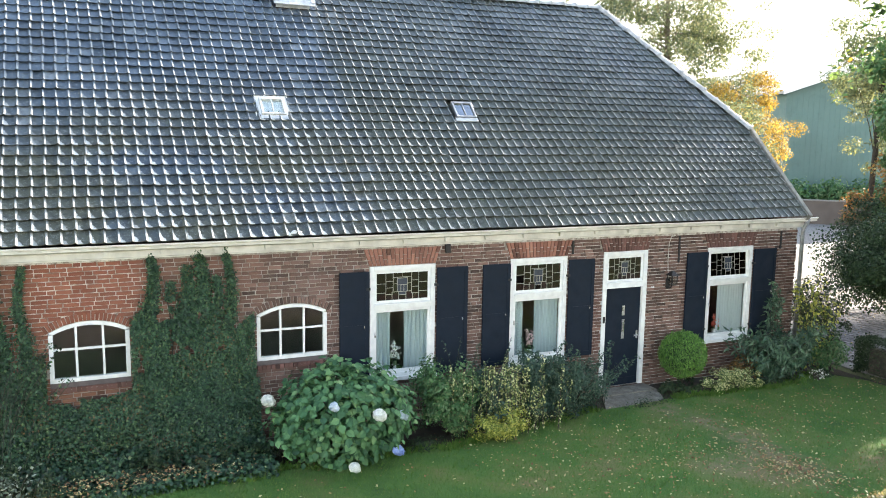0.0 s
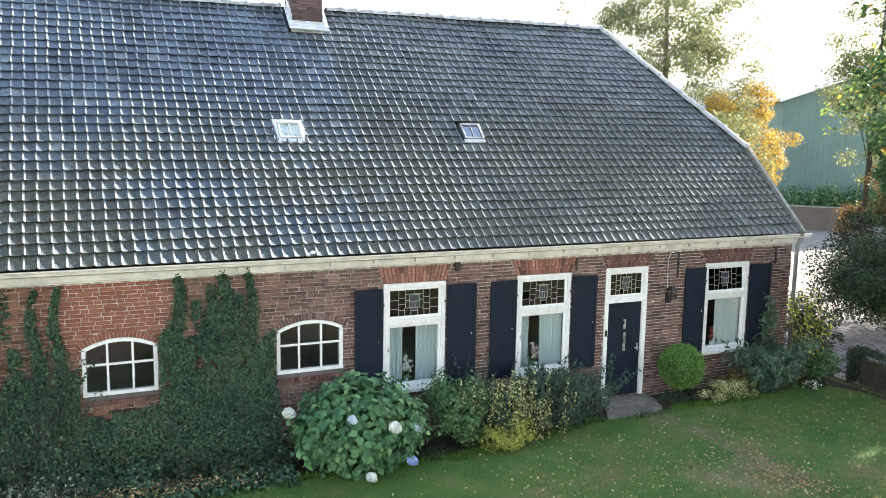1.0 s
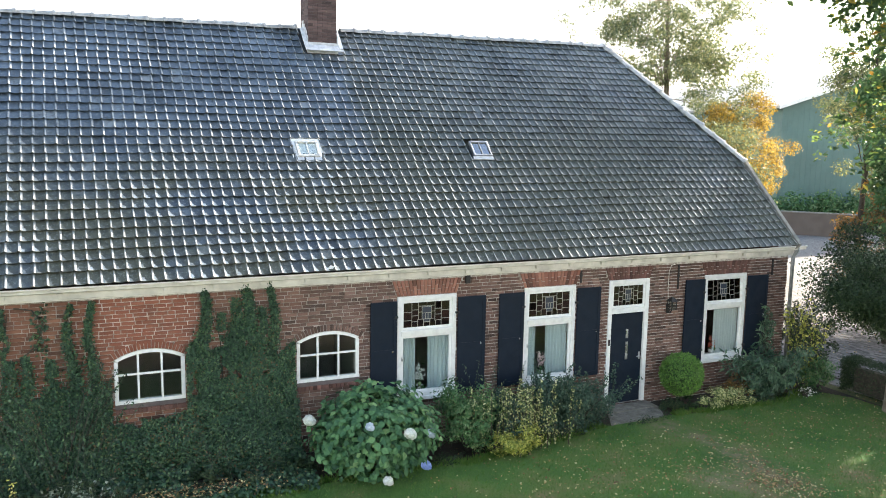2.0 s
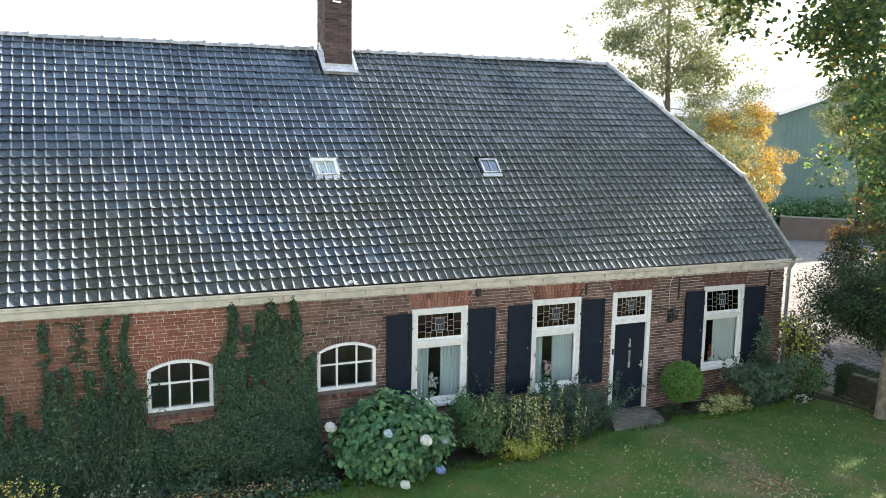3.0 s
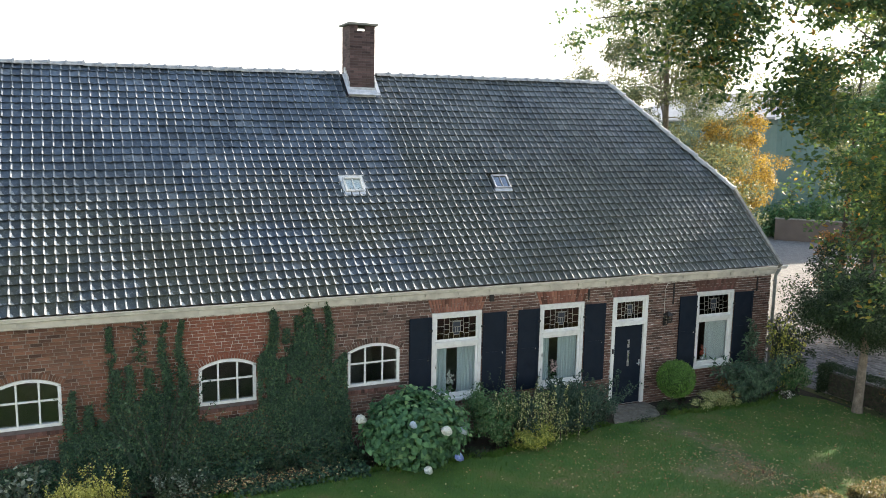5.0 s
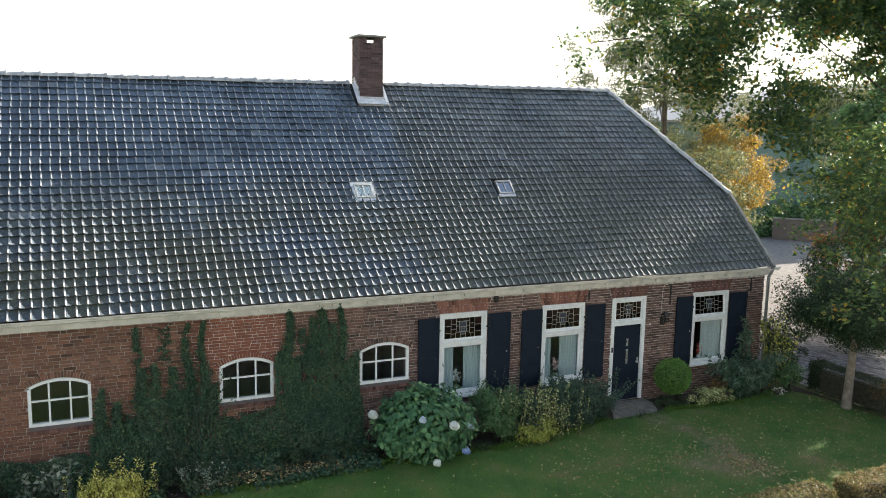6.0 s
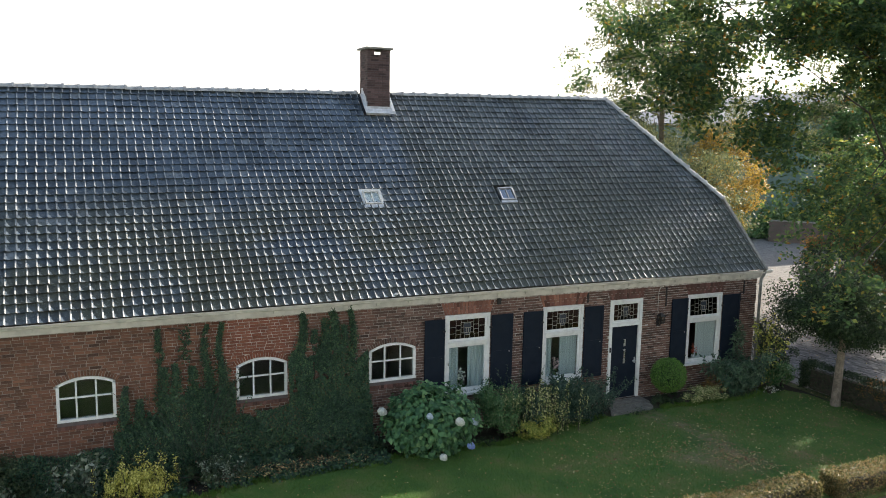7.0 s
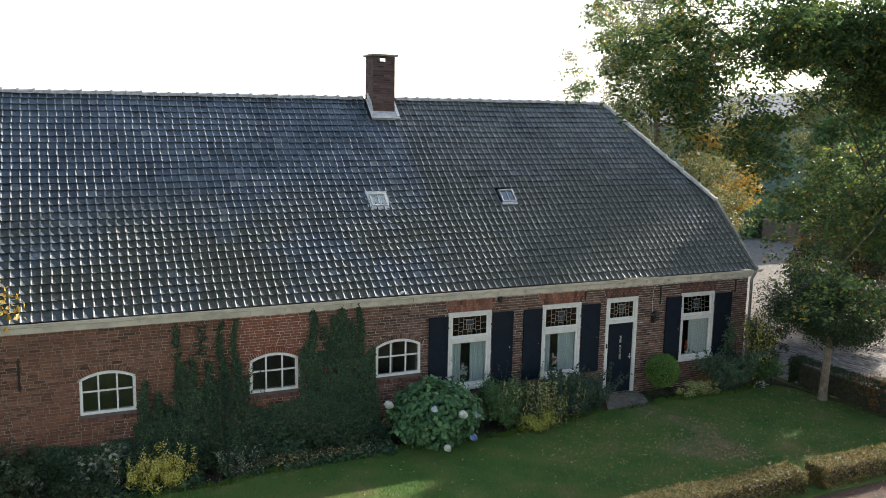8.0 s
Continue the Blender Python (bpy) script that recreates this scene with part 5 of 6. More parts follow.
def ivy(name, cols, low, label, n):
    """cols: x, half width, top; low: x0, x1, top, depth of the mass at the wall's foot."""
    pts = []
    for x, w, top in cols:
        k = int(n * w * top * 1.6)
        z = rng.uniform(0.05, top, k) ** 1.0
        u = rng.normal(0, 1, k) * w * np.clip(1.55 - z / top * 1.3, 0.22, 2)
        dep = 0.03 + rng.random(k) * np.clip(0.22 - 0.06 * z, 0.05, 0.3)
        pts.append(np.column_stack([x + 0.05 * np.sin(z * 4 + x) + u * 0.6, -dep, z]))
    for x0, x1, top, depth in low:
        k = int(n * (x1 - x0) * top * 1.2)
        xx = rng.uniform(x0, x1, k)
        z = rng.random(k) ** 0.9 * top * (0.86 + 0.2 * np.array([noise.noise((q * 1.7, 0.3, 0)) for q in xx]))
        edge = 1 - (z / top) ** 2
        dep = 0.03 + (0.55 + 0.45 * rng.random(k)) * depth * np.clip(edge, 0.08, 1) * (0.9 + 0.4 * np.array([noise.noise((q * 2.3, s * 2.1, 4)) for q, s in zip(xx, z)]))
        pts.append(np.column_stack([xx, -dep, z]))
    p = np.concatenate(pts)
    p = p[p[:, 2] > 0.02]
    # ragged edges and gaps
    gap = np.array([noise.noise((q[0] * 3.1, 7.7, q[2] * 2.6)) + 0.6 * noise.noise((q[0] * 9.0, 1.7, q[2] * 7.0)) for q in p])
    p = p[gap > -0.52 - 0.5 * np.clip(1.7 - p[:, 2], 0, 1)]
    # the windows stay free but for a few sprays
    free = np.ones(len(p), bool)
    for key in ("a1", "a2", "a3"):
        x0, x1, z0, z1, rise = OPEN[key]
        hit = (p[:, 0] > x0 + 0.03) & (p[:, 0] < x1 - (0.02 if key == "a1" else 0.0)) & (p[:, 2] > z0 - 0.02) & (p[:, 2] < z1 + rise)
        spray = 0.02 + 0.22 * (p[:, 2] > z0 + 0.45) * np.clip((p[:, 0] - x0) / (x1 - x0) - 0.35, 0, 1)
        free &= ~hit | ((rng.random(len(p)) < spray) & (p[:, 0] > x0 + 0.3 * (x1 - x0)))
    p = p[free]
    b = leaves(p, np.tile((0, -1.0, 0.35), (len(p), 1)), rng.uniform(0.024, 0.048, len(p)), DIAMOND * (1.5, 1, 1.6), DIAMOND_F, 0.7, 0.65)
    st = []
    for x, w, top in cols:
        q = [(x + 0.06 * math.sin(z * 3 + x * 5), -0.02, z) for z in np.linspace(0, top - 0.1, 8)]
        st.append(Build().tube(q, [0.02, 0.018, 0.016, 0.014, 0.012, 0.01, 0.008, 0.005], 6))
    cx = cols[0][0]
    return plant(name, (cx, -0.05, 0), label, "ivy", [("stem", w, BARK) for w in st] + [("foliage", b, IVY)])


ivy("ivy", IVY_COLS, [(-3.85, -2.0, 2.45, 0.3), (-4.6, -1.95, 1.25, 0.6)], "dark green ivy climbing the brick wall to the cornice", 8200)
ivy("ivy", [(-6.55, 0.13, 3.05), (-6.3, 0.16, 2.3), (-5.62, 0.12, 3.08), (-5.32, 0.12, 3.1), (-5.95, 0.2, 2.2)], [(-6.5, -5.05, 1.9, 0.3), (-6.9, -4.4, 1.05, 0.65)], "dark ivy and climber on the wall between two arched windows", 7600)
ivy("ivy", [(-7.25, 0.15, 1.9), (-6.95, 0.17, 1.6), (-6.75, 0.12, 1.3)], [(-7.5, -6.4, 1.25, 0.35), (-10.5, -6.6, 0.75, 0.7)], "low dark ivy beside an arched window", 6400)


def creeping_ivy(x0, x1, y0, y1, n, label):
    """Ivy that creeps from the wall's foot over the bed to the lawn."""
    p = np.column_stack([rng.uniform(x0, x1, n), rng.uniform(y0, y1, n), np.zeros(n)])
    h = np.array([0.5 + 0.5 * noise.noise((q[0] * 1.3, q[1] * 1.6, 2.2)) for q in p])
    p[:, 2] = 0.03 + rng.random(n) * (0.10 + 0.34 * h * np.clip((p[:, 1] - y0) / (y1 - y0) + 0.15, 0.1, 1))
    p[:, 1] += 0.14 * np.array([noise.noise((q[0] * 2.1, 9.1, 0)) for q in p])
    gap = np.array([noise.noise((q[0] * 1.7, q[1] * 2.3, 5.5)) for q in p])
    p = p[gap > -0.32]
    b = leaves(p, np.tile((0, -0.45, 1.0), (len(p), 1)), rng.uniform(0.035, 0.08, len(p)), OVATE * (1.25, 1, 1), OVATE_F, 0.5, 0.6)
    st = []
    for i in range(5):
        x = x0 + (x1 - x0) * (i + 0.5) / 5
        st.append(Build().tube([(x, y1, 0.0), (x + 0.2, (y0 + y1) / 2, 0.05), (x + 0.3, y0 + 0.1, 0.02)], [0.012, 0.01, 0.005], 5))
    plant("ivy", ((x0 + x1) / 2, y1, 0), label, "ivy", [("stem", q, BARK) for q in st] + [("foliage", b, IVY)])


creeping_ivy(-6.7, -1.95, -1.62, -0.35, 9000, "dark ivy creeping over the bed to the lawn")
creeping_ivy(-11.0, -6.7, -1.75, -0.35, 6500, "dark ivy covering the bed under the arched window")
wands("climber", (-5.75, -0.40, 0.1), 18, 2.2, 0.85, IVY, BARK, "bare and leafy climber stems fanning up the wall", (0.035, 0.065), 90, 0.12)
wands("climber", (-3.9, -0.9, 0.1), 4, 1.2, 0.8, IVY, TWIG, "loose stems leaning over the ivy", (0.03, 0.05), 40, 0.3)
curl = Build().tube([(-6.35, -0.03, 2.2), (-6.1, -0.03, 2.45), (-6.0, -0.03, 2.8), (-6.15, -0.03, 3.0), (-6.4, -0.03, 3.05)], 0.012, 6)
q = np.array([(-6.05 + 0.08 * math.sin(i * 0.7), -0.05, 2.3 + 0.035 * i * 0.55) for i in range(40)])
plant("climber", (-6.1, -0.03, 0), "single climber stem curling up the brick", "climber", [("stem", curl, BARK), ("foliage", leaves(np.repeat(q, 3, 0) + rng.normal(0, 0.035, (120, 3)) * (1, 0.3, 1), np.tile((0, -1.0, 0.3), (120, 1)), rng.uniform(0.04, 0.07, 120), OVATE, OVATE_F), IVY)])
bush("shrub", (-3.1, -1.0, 0.15), (1.6, 0.4, 0.32), DARK_SHRUB, "low dark cover at the foot of the ivy", 2600, (0.03, 0.06), lumps=60)
bush("shrub", (-5.6, -1.25, 0.28), (1.3, 0.45, 0.42), DARK_SHRUB, "low dark bush at the lawn edge", 2600, (0.03, 0.06), lumps=50)
bush("shrub", (-5.55, -1.35, 0.35), (0.5, 0.3, 0.45), GREY_SHRUB, "grey-leaved herb at the lawn edge", 420, (0.04, 0.07))
bush("shrub", (-7.12, -1.52, 0.36), (0.82, 0.42, 0.44), GOLDEN, "bright yellow-leaved shrub in the bed", 5600, (0.035, 0.06), lumps=60)
wands("shrub", (-7.05, -1.5, 0.2), 30, 0.78, 0.12, GOLDEN, BARK, "upright shoots with bright yellow leaves in the bed", (0.035, 0.055), 34, 0.34)
wands("shrub", (-7.85, -1.0, 0.1), 9, 1.0, 0.4, GREY_SHRUB, BARK, "silver-leaved shoots behind the yellow shrub", (0.08, 0.14), 22, 0.16)
wands("shrub", (-8.85, -1.1, 0.1), 8, 1.0, 0.4, GREY_SHRUB, BARK, "silver-leaved shoots in the bed", (0.07, 0.13), 16, 0.3)
wands("shrub", (-5.55, -1.5, 0.05), 7, 0.75, 0.4, GREY_SHRUB, BARK, "silver-leaved shoots at the lawn edge", (0.06, 0.10), 16, 0.2)
wands("climber", (-5.9, -0.95, 0.05), 12, 2.2, 1.1, IVY, TWIG, "long leaning climber stems with a few leaves", (0.05, 0.08), 20, 0.3)
bush("shrub", (-8.6, -1.55, 0.3), (0.7, 0.4, 0.4), DARK_SHRUB, "olive-green bush in the bed", 1800, (0.03, 0.06))
bush("shrub", (-9.9, -0.9, 0.5), (1.2, 0.7, 0.8), DARK_SHRUB, "dark bush against the brick wall", 4200, (0.04, 0.07))

for x, y, w, d, n in ((-3.6, -1.2, 1.0, 0.25, 900), (-2.2, -0.9, 0.6, 0.45, 800), (0.5, -1.45, 0.5, 0.2, 500), (3.2, -1.05, 0.8, 0.25, 900), (4.2, -0.6, 0.3, 0.4, 500), (-9.2, -1.55, 1.0, 0.3, 1000), (8.6, -1.0, 0.8, 0.25, 900), (10.0, -1.0, 0.5, 0.3, 500), (5.2, -1.15, 0.9, 0.12, 300)):
    bush("ground_cover", (x, y, 0.06), (w, d, 0.13), DARK_SHRUB, "low mixed green ground cover at the edge of the bed", n, (0.025, 0.05), lumps=30, lump=0.9, stems=2, category="ground cover", group="ground cover in the beds")

# ---- hedges ----


def hedge(x0, x1, y0, y1, h, material, label, n):
    """A clipped hedge: leaves thick on its faces, over a twiggy core."""
    L, D = x1 - x0, y1 - y0
    face = rng.random(n)
    u, v = rng.random(n), rng.random(n)
    p = np.empty((n, 3))
    d = np.zeros((n, 3))
    top, front, back, ends = face < 0.40, (face >= 0.40) & (face < 0.62), (face >= 0.62) & (face < 0.78), face >= 0.78
    p[top] = np.column_stack([x0 + L * u[top], y0 + D * v[top], np.full(top.sum(), h)])
    d[top] = (0, 0, 1)
    p[front] = np.column_stack([x0 + L * u[front], np.full(front.sum(), y0), h * v[front]])
    d[front] = (0, -1, 0)
    p[back] = np.column_stack([x0 + L * u[back], np.full(back.sum(), y1), h * v[back]])
    d[back] = (0, 1, 0)
    p[ends] = np.column_stack([np.where(u[ends] < 0.5, x0, x1), y0 + D * rng.random(ends.sum()), h * v[ends]])
    d[ends] = np.column_stack([np.where(u[ends] < 0.5, -1, 1), np.zeros(ends.sum()), np.zeros(ends.sum())])
    p += rng.normal(0, 0.035, p.shape) * np.where(top, 0.5, 1.0)[:, None] + 0.03 * np.array([noise.noise(Vector(q) * 1.5) for q in p])[:, None]
    p[:, 2] = np.maximum(p[:, 2], 0.02)
    b = leaves(p, d * 0.6 + (0, 0, 0.2) + rng.normal(0, 0.55, d.shape), rng.uniform(0.028, 0.052, n))
    core = Build().box(x0 + 0.19, x1 - 0.19, y0 + 0.19, y1 - 0.19, 0.0, h - 0.18)
    plant("hedge", ((x0 + x1) / 2, (y0 + y1) / 2, 0), label, "hedge", [("core", core, BARK), ("foliage", b, material)], "garden hedges")


hedge(-4.0, 5.15, -6.70, -6.15, 0.44, HEDGE, "clipped low beech hedge with sunlit yellowing top", 34000)
hedge(5.75, 14.0, -6.78, -6.22, 0.44, HEDGE, "clipped low beech hedge at the lawn's far corner", 32000)
hedge(11.05, 11.6, -6.6, -1.0, 0.75, DEEP, "thin dark hedge between lawn and farmyard", 26000)
bush("shrub", (11.3, -3.6, 0.6), (0.5, 1.2, 0.7), RUST, "twiggy reddish shrub in the hedge", 1400, (0.04, 0.07))

# ---- trees ----


def sprays(cs, axis, n):
    """Leafy twigs round each centre, reaching outwards and drooping: points and the way each leaf faces."""
    per = 55
    k = max(1, int(n / (per * len(cs))))
    c = np.repeat(np.array(cs), k, 0)
    out = c - np.array(axis)
    way = unit(unit(out * (1, 1, 0.4)) + rng.normal(0, 0.75, c.shape) + (0, 0, -0.2))
    o = c + rng.normal(0, 0.14, c.shape)
    reach = rng.uniform(0.25, 0.62, (len(c), 1, 1))
    u = rng.random((len(c), per, 1))
    side = rng.normal(0, 1, (len(c), per, 3)) * (1, 1, 0.45)
    p = o[:, None] + way[:, None] * reach * u + side * (0.115 * (1.1 - 0.6 * u)) + np.array([0, 0, -0.22]) * u * u * reach
    d = np.repeat(rng.normal(0, 0.35, (len(c), 1, 3)), per, 1) + (0, 0, 0.8)
    return p.reshape(-1, 3), d.reshape(-1, 3)


def tree(name, base, height, crown_c, crown_r, material, wood, label, n, leaf, lumps, lump, trunk_r, limbs=8, extra=(), group="", twiggy=False):
    base = np.array(base, float)
    c, r = np.array(crown_c, float), np.array(crown_r, float)
    cs = in_ball(lumps, c, r)
    if len(extra):
        cs = np.concatenate([cs, np.array(extra)])
    rad = lump * rng.uniform(0.5, 1.25, len(cs))
    w = rad ** 2
    if twiggy:
        p, d = sprays(cs, c * (1, 1, 0.7), n)
    else:
        p, d = clumps(cs, rad, np.maximum(6, n * w / w.sum()), (1, 1, 0.75), 0.15)
    b = leaves(p, d + (0, 0, 0.5), rng.uniform(*leaf, len(p)), droop=0.5, spread=0.8)
    tr = Build()
    top = np.array([c[0], c[1], base[2] + height])
    fork = base + (top - base) * 0.35
    tr.tube([base - (0, 0, 0.1), base + (0, 0, 0.25), fork, base + (top - base) * 0.7, top], [trunk_r * 1.35, trunk_r * 1.05, trunk_r * 0.85, trunk_r * 0.45, trunk_r * 0.12], 10)
    lb = []
    order = rng.permutation(len(cs) - len(extra))[:limbs].tolist() + list(range(len(cs) - len(extra), len(cs)))[:16]
    for i in order:
        tip = cs[i]
        s = rng.uniform(0.3, 0.75)
        a = base + (top - base) * s
        mid = (a + tip) / 2 + np.array([0, 0, 0.22 * np.linalg.norm(tip - a)]) * rng.uniform(0.5, 1)
        k = min(trunk_r * (0.42 - 0.3 * s), 0.024)
        lb.append(Build().tube([a, (a + mid) / 2 + rng.normal(0, 0.05, 3), mid, (mid + tip) / 2 + rng.normal(0, 0.08, 3), tip], [k, k * 0.8, k * 0.6, k * 0.35, 0.008], 6))
    t = plant(name, tuple(base), label, "tree", [("trunk", tr, wood), ("crown", b, material)], group)
    trunk = [ob for ob in t.children if ob.name.startswith("trunk")][0]
    for q in lb:
        part("limb", q, wood, trunk)
    return t


tree("tree", (10.62, -2.58, 0), 4.0, (10.85, -2.5, 2.72), (1.95, 1.62, 0.95), DEEP, BARK_PALE, "small standard tree with a pale trunk and dense dark round crown", 52000, (0.045, 0.075), 150, 0.48, 0.115)
OAK_TIPS = [(-0.65, -6.5, 8.3), (-1.5, -8.6, 8.4), (-1.0, -8.0, 8.8), (1.5, -9.5, 6.0), (-0.5, -9.0, 9.0), (-0.8, -7.5, 9.4), (2.2, -8.6, 5.4), (1.2, -9.6, 5.2), (2.8, -9.0, 5.0), (3.3, -8.3, 5.6), (0.5, -10.6, 5.6), (2.0, -10.0, 4.9), (3.6, -9.2, 4.8), (2.9, -8.0, 5.9)]
OAK_BOUGHS = [((10.4, -6.4, 8.0), (2.9, 2.5, 3.2), 120), ((3.6, -7.7, 8.7), (2.9, 1.6, 1.1), 56), ((0.4, -8.5, 8.9), (2.1, 1.4, 0.6), 32), ((3.6, -9.0, 6.2), (1.3, 1.0, 0.7), 30), ((1.5, -9.2, 6.8), (0.9, 0.7, 0.6), 7), ((1.5, -8.2, 7.7), (1.0, 0.8, 0.5), 6), ((2.9, -8.2, 9.2), (1.2, 0.8, 0.6), 44), ((5.2, -7.0, 6.4), (1.6, 1.2, 1.0), 26), ((-0.6, -9.0, 8.0), (0.9, 0.5, 0.45), 16), ((0.5, -9.0, 7.3), (0.8, 0.5, 0.4), 10), ((4.6, -8.0, 9.2), (1.6, 0.9, 0.7), 44), ((5.2, -8.2, 8.5), (1.7, 1.0, 1.2), 80)]
OAK_TIPS += [tuple(q) for c, r, k in OAK_BOUGHS for q in in_ball(k, np.array(c), np.array(r))]
tree("oak", (6.6, -8.2, 0), 11.5, (7.0, -8.0, 10.6), (3.4, 3.4, 2.2), OAK, BARK, "large spreading oak with green leaves turning in places", 118000, (0.055, 0.095), 40, 0.44, 0.35, 8, OAK_TIPS, twiggy=True)
tree("tree", (21.9, 7.3, 0), 12.8, (22.1, 7.2, 8.4), (1.6, 1.9, 4.3), BIRCH, BARK, "tall slender tree with light green backlit leaves", 20000, (0.08, 0.13), 90, 0.55, 0.11, 16)
tree("tree", (18.5, 11.5, 0), 6.5, (18.5, 11.5, 4.3), (2.4, 2.4, 2.6), BIRCH, BARK, "yellow-green tree behind the gable", 12000, (0.09, 0.14), 80, 0.6, 0.12, 10)
tree("birch", (19.5, 15.5, 0), 16, (19.0, 15.8, 10.0), (5.2, 4.0, 5.5), BIRCH, BARK_PALE, "tall birch with thin pale yellow-green leaves", 84000, (0.08, 0.13), 260, 0.7, 0.2, 24)
tree("maple", (23.2, 15.0, 0), 7.8, (23.0, 15.1, 4.9), (2.9, 2.3, 3.2), YELLOW, BARK, "small tree in bright yellow autumn leaf", 42000, (0.07, 0.13), 130, 0.6, 0.14, 10)
tree("tree", (18.8, 2.4, 0), 5.0, (18.6, 2.4, 2.9), (2.4, 2.4, 2.4), RUST, BARK, "rust-brown autumn tree beside the farmyard", 16000, (0.08, 0.13), 50, 0.55, 0.12, 8)
tree("tree", (16.2, 1.6, 0), 4.0, (16.2, 1.6, 2.1), (1.8, 1.6, 1.8), DARK_SHRUB, BARK, "dark green tree-like shrub beside the farmyard", 14000, (0.07, 0.11), 50, 0.55, 0.12, 6)
# the extra low clumps are added out of view to shade lawn and yard
tree("tree", (18.7, 2.3, 0), 11.0, (18.8, 2.4, 6.6), (1.9, 2.2, 4.2), SHRUB, BARK, "dense green tree beside the yard, with unseen low branches added for shade", 105000, (0.11, 0.17), 170, 0.6, 0.14, 8, [tuple(q) for q in in_ball(46, np.array((17.6, -1.9, 2.9)), np.array((1.2, 1.6, 1.5)))] + [tuple(q) for q in in_ball(16, np.array((18.5, 0.3, 4.3)), np.array((0.7, 1.0, 0.6)))])
# added tree, hidden from view, that keeps the sun off lawn and yard
tree("tree", (23.5, 4.6, 0), 8.0, (23.5, 4.6, 5.2), (2.8, 2.4, 3.0), RUST, BARK, "broad rust-brown tree added behind the yard as a sun blocker", 20000, (0.10, 0.16), 80, 0.7, 0.16, 8)


tree("maple", (-13.2, -7.2, 0), 7.5, (-13.0, -6.6, 5.6), (2.3, 2.4, 2.0), YELLOW, BARK, "tree with yellowing leaves reaching towards the house", 7000, (0.07, 0.12), 60, 0.5, 0.15, 10, [(-9.5, -6.0, 4.95), (-9.8, -6.0, 5.15), (-10.3, -6.1, 5.3)])


def wood_belt():
    """Far trees and hedges along the horizon."""
    cs = []
    for i in range(330):
        a = radians(rng.uniform(-40, 110))
        d = rng.uniform(75, 110)
        cs.append((-5 + d * math.sin(a), -12 + d * math.cos(a), abs(rng.normal(0, 2.6)) + 0.6))
    for i in range(120):
        t = rng.random()
        cs.append((35 + 14 * t + rng.normal(0, 0.6), 26.3 - 3.4 * t + rng.normal(0, 0.6), rng.uniform(0.2, 2.2)))
    p, d = clumps(cs, rng.uniform(1.0, 2.6, len(cs)) * np.where(np.arange(len(cs)) < 330, 1, 0.4), [90] * len(cs), shell=0.3)
    p[:, 2] = np.maximum(p[:, 2], 0)
    b = leaves(p, d + (0, 0, 0.4), np.where(np.arange(len(p)) < 330 * 90, 0.75, 0.25))
    tagged(new("far_trees", b.mesh("far_trees", SHRUB)), "distant green and brown tree line", "trees", "", "stuff")


wood_belt()

# ---- barn ----


def barn():
    t = thing("barn", (47.0, 25.5, 0), "large teal-green barn with a grey sheet roof", "barn")
    t.rotation_euler = (0, 0, radians(-13))
    W, e, a, L = 16.0, 8.3, 10.9, 30.0
    wall = Build()
    wall.prism([(-W / 2, 0), (W / 2, 0), (W / 2, e), (0, a), (-W / 2, e)], 0, 0.3)
    part("wall", wall, BARN_GREEN, t)
    side = Build()
    for i in range(38):
        x = -W / 2 + W * i / 38
        top = e + (a - e) * (1 - abs(x + 0.13) / (W / 2))
        side.box(x, x + 0.16, -0.014, 0.0, 0.3, top - 0.25)
    part("rib", side, BARN_GREEN, t)
    walls = Build().box(-W / 2, -W / 2 + 0.3, 0.3, L, 0, e).box(W / 2 - 0.3, W / 2, 0.3, L, 0, e).box(-W / 2, W / 2, L, L + 0.3, 0, e)
    part("side_wall", walls, BARN_GREEN, t)
    for s in (-1, 1):
        r = Build()
        r.v = [(0, -0.5, a + 0.15), (s * (W / 2 + 0.6), -0.5, e - 0.05), (s * (W / 2 + 0.6), L + 0.5, e - 0.05), (0, L + 0.5, a + 0.15)]
        r.v += [(x, y, z + 0.18) for x, y, z in r.v]
        r.f = [(0, 1, 2, 3), (7, 6, 5, 4), (0, 4, 5, 1), (1, 5, 6, 2), (2, 6, 7, 3), (3, 7, 4, 0)]
        part("roof", r, BARN_ROOF, t)
        v = Build()
        v.prism([(0, a + 0.10), (s * (W / 2 + 0.6), e - 0.10), (s * (W / 2 + 0.6), e + 0.16), (0, a + 0.36)], -0.58, -0.505)
        part("verge_trim", v, WHITE, t, "white metal verge trim")


barn()
wall_b = thing("low_wall", (38.0, 22.7, 0), "low brown rendered garden wall beyond the farmyard", "wall")
wall_b.rotation_euler = (0, 0, radians(-48))
part("wall", Build().box(-2.2, 2.4, 0, 0.25, -0.1, 1.42), BOARDS, wall_b)
part("coping", Build().box(-2.25, 2.45, -0.04, 0.29, 1.422, 1.50), CONCRETE, wall_b, "grey coping stones", False, 0.01)

# ---- pieces: pavers, bricks, tiles ----


def lay_pavers():
    b = Build()
    yard = bpy.data.objects["pavement"]
    for i in range(62):
        for j in range(46):
            x, y = 11.75 + i * 0.105, -4.8 + j * 0.21 + (0.105 if i % 2 else 0)
            z = rng.normal(0, 0.003)
            b.box(x, x + 0.098, y, y + 0.203, -0.06, 0.012 + z)
    ob = part("pavers", b, PAVER, yard, "weathered grey-brown clay pavers")
    ob["kind"] = "stuff"


lay_pavers()

COURSE, BR_L = 0.0662, 0.205
LINTELS = {"w1": BRICK_ORANGE, "w2": BRICK_ORANGE, "door": BRICK_DARK, "w3": BRICK_DARK}


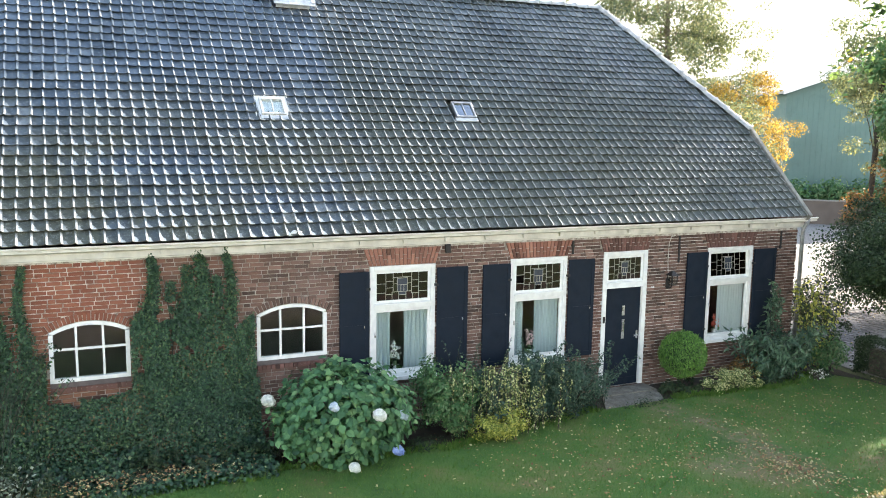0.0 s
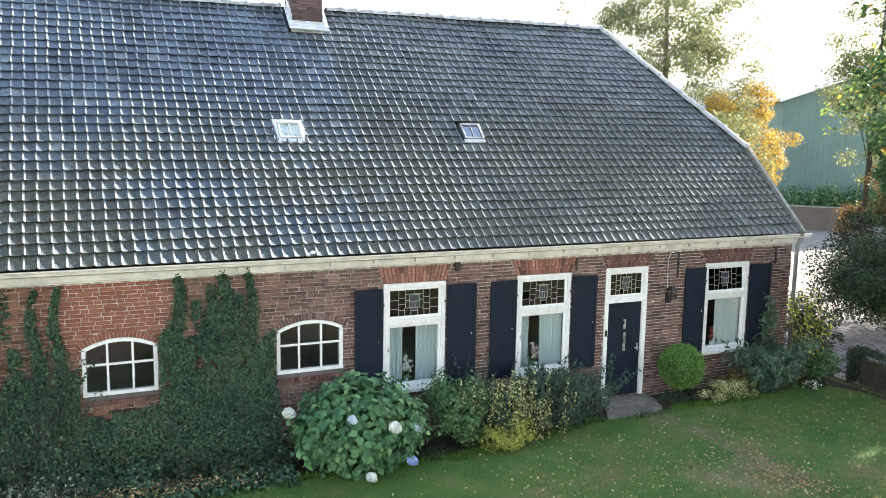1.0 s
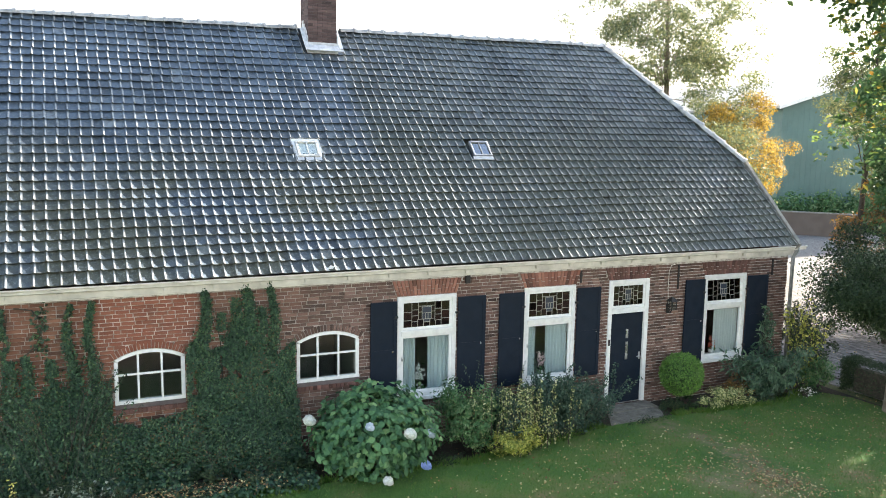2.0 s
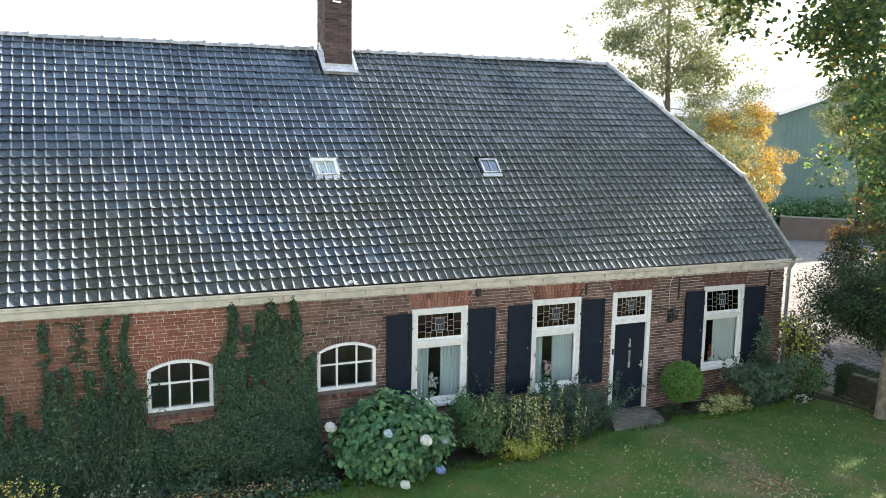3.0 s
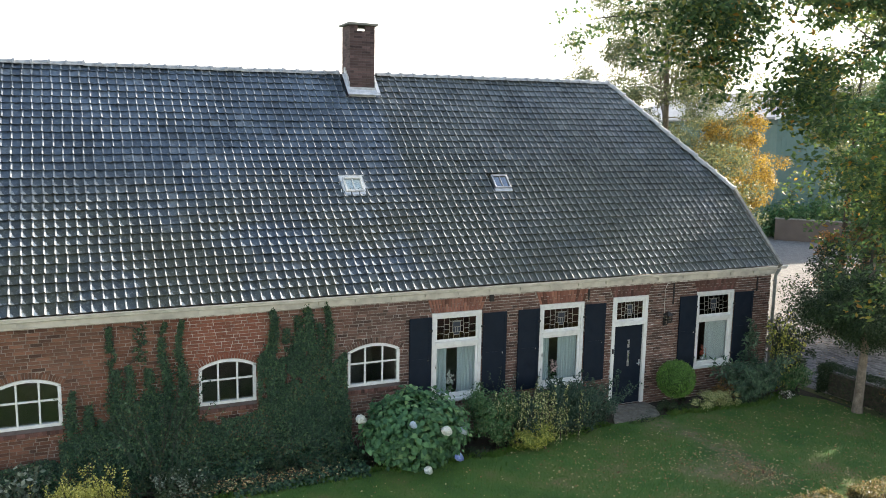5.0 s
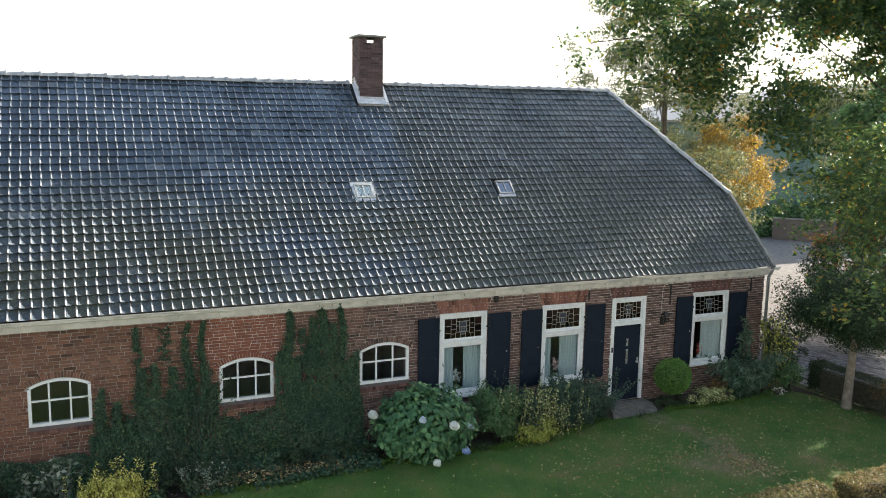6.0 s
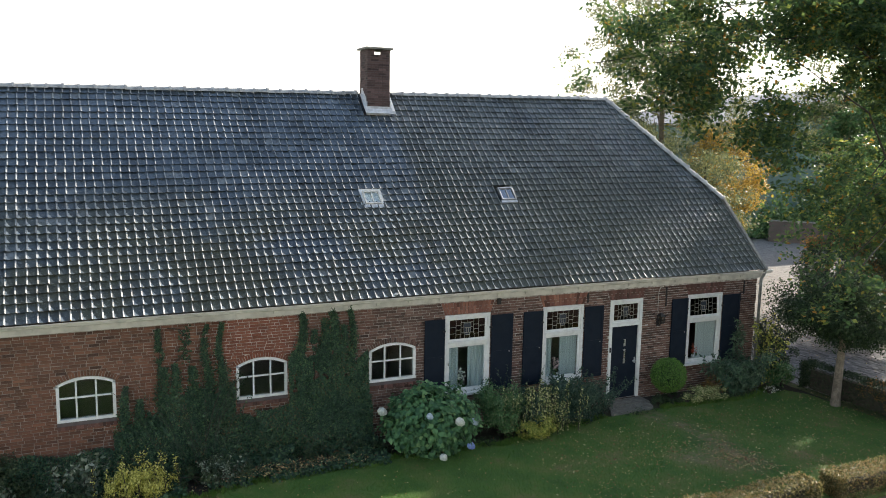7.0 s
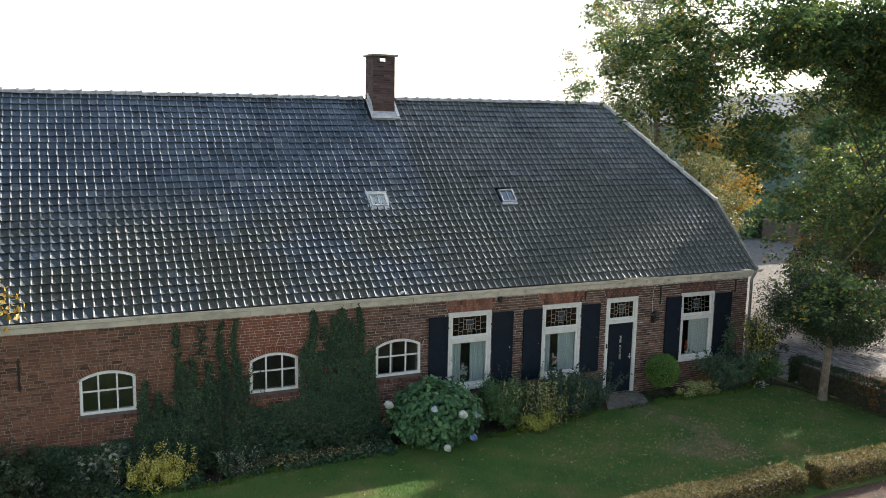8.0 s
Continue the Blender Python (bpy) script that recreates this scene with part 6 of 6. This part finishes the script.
def lay_bricks():
    b = Build()
    shapes = {}
    parts = 0
    for r in range(int(3.16 / COURSE)):
        z = r * COURSE
        zc = z + COURSE / 2
        holes = []
        for key, o in OPEN.items():
            x0, x1, z0, z1, rise = o
            half = (x1 - x0) / 2
            if z0 - 0.01 < zc < z1:
                holes.append((x0, x1))
            elif rise and z1 <= zc < z1 + rise + 0.126:
                R = (half * half + rise * rise) / (2 * rise)
                chord = math.sqrt(max(0, (R + 0.124) ** 2 - (zc - z1 - rise + R) ** 2))
                chord = min(chord, half * 1.06 + 0.35 * (zc - z1))
                holes.append((x0 + half - chord, x0 + half + chord))
            elif key in LINTELS and z1 <= zc < 3.16:
                holes.append((x0 - 0.006 - 0.36 * (zc - z1), x1 + 0.006 + 0.36 * (zc - z1)))
        x = -12.6 + (0.0, 0.11, 0.055, 0.16)[r % 4]
        k = 0
        while x < X1:
            L = BR_L if (k + r) % 2 or r % 2 else BR_L / 2 - 0.005
            L *= rng.uniform(0.90, 1.06)
            a, c = x, min(x + L, X1)
            x += L + 0.015
            k += 1
            for h0, h1 in holes:
                if a < h1 and c > h0:
                    if a < h0:
                        c = min(c, h0)
                    elif c > h1:
                        a = max(a, h1)
                    else:
                        c = a
            if c - a < 0.03:
                continue
            j, dz = rng.uniform(-0.005, 0.005), rng.uniform(-0.003, 0.003)
            top = z + COURSE - 0.015
            if parts < 300 and -2.2 < a < 2.2 and zc > 1.9:
                key = round((c - a) * 50)
                if key not in shapes:
                    shapes[key] = Build().box(0, key / 50 - 0.003, -0.012, 0.008, 0, COURSE - 0.015).mesh("brick", BRICK)
                ob = new("brick", shapes[key])
                ob.location = (a, j, z + dz)
                ob.parent = facade
                parts += 1
            else:
                b.box(a, c, -0.012 + j, 0.008, z + dz, top + dz)
    ob = part("bricks", b, BRICK, facade)
    ob["kind"] = "stuff"
    for key, (x0, x1, z0, z1, rise) in OPEN.items():
        if key in LINTELS:
            n = 18
            for i in range(n):
                cut = z1 + (3.10 - z1) * (0.62 if i % 2 else 0.38)
                for za, zb in ((z1 + 0.006, cut - 0.005), (cut + 0.005, 3.10)):
                    p = []
                    for zz in (za, zb):
                        t = (zz - z1) * 0.36
                        w = x1 - x0 + 2 * t
                        p.append((x0 - t + w * i / n + 0.007, x0 - t + w * (i + 1) / n - 0.007, zz))
                    (a, c, zl), (d, e, zh) = p
                    part("brick", Build().prism([(a, zl), (c, zl), (e, zh), (d, zh)], -0.014 - rng.uniform(0, 0.006), 0.008), LINTELS[key], facade)
        elif rise:
            n = 23
            half = (x1 - x0) / 2
            R = (half * half + rise * rise) / (2 * rise)
            cx, cz = (x0 + x1) / 2, z1 + rise - R
            lim = math.asin(half / R) * 1.06
            for i in range(n):
                t0, t1 = -lim + 2 * lim * i / n + 0.006, -lim + 2 * lim * (i + 1) / n - 0.006
                q = [(cx + rr * math.sin(t), cz + rr * math.cos(t)) for rr, t in ((R + 0.008, t0), (R + 0.008, t1), (R + 0.12, t1), (R + 0.12, t0))]
                part("brick", Build().prism(q, -0.014 - rng.uniform(0, 0.005), 0.008), BRICK, facade)


lay_bricks()
lay_caps()
lay_tiles()
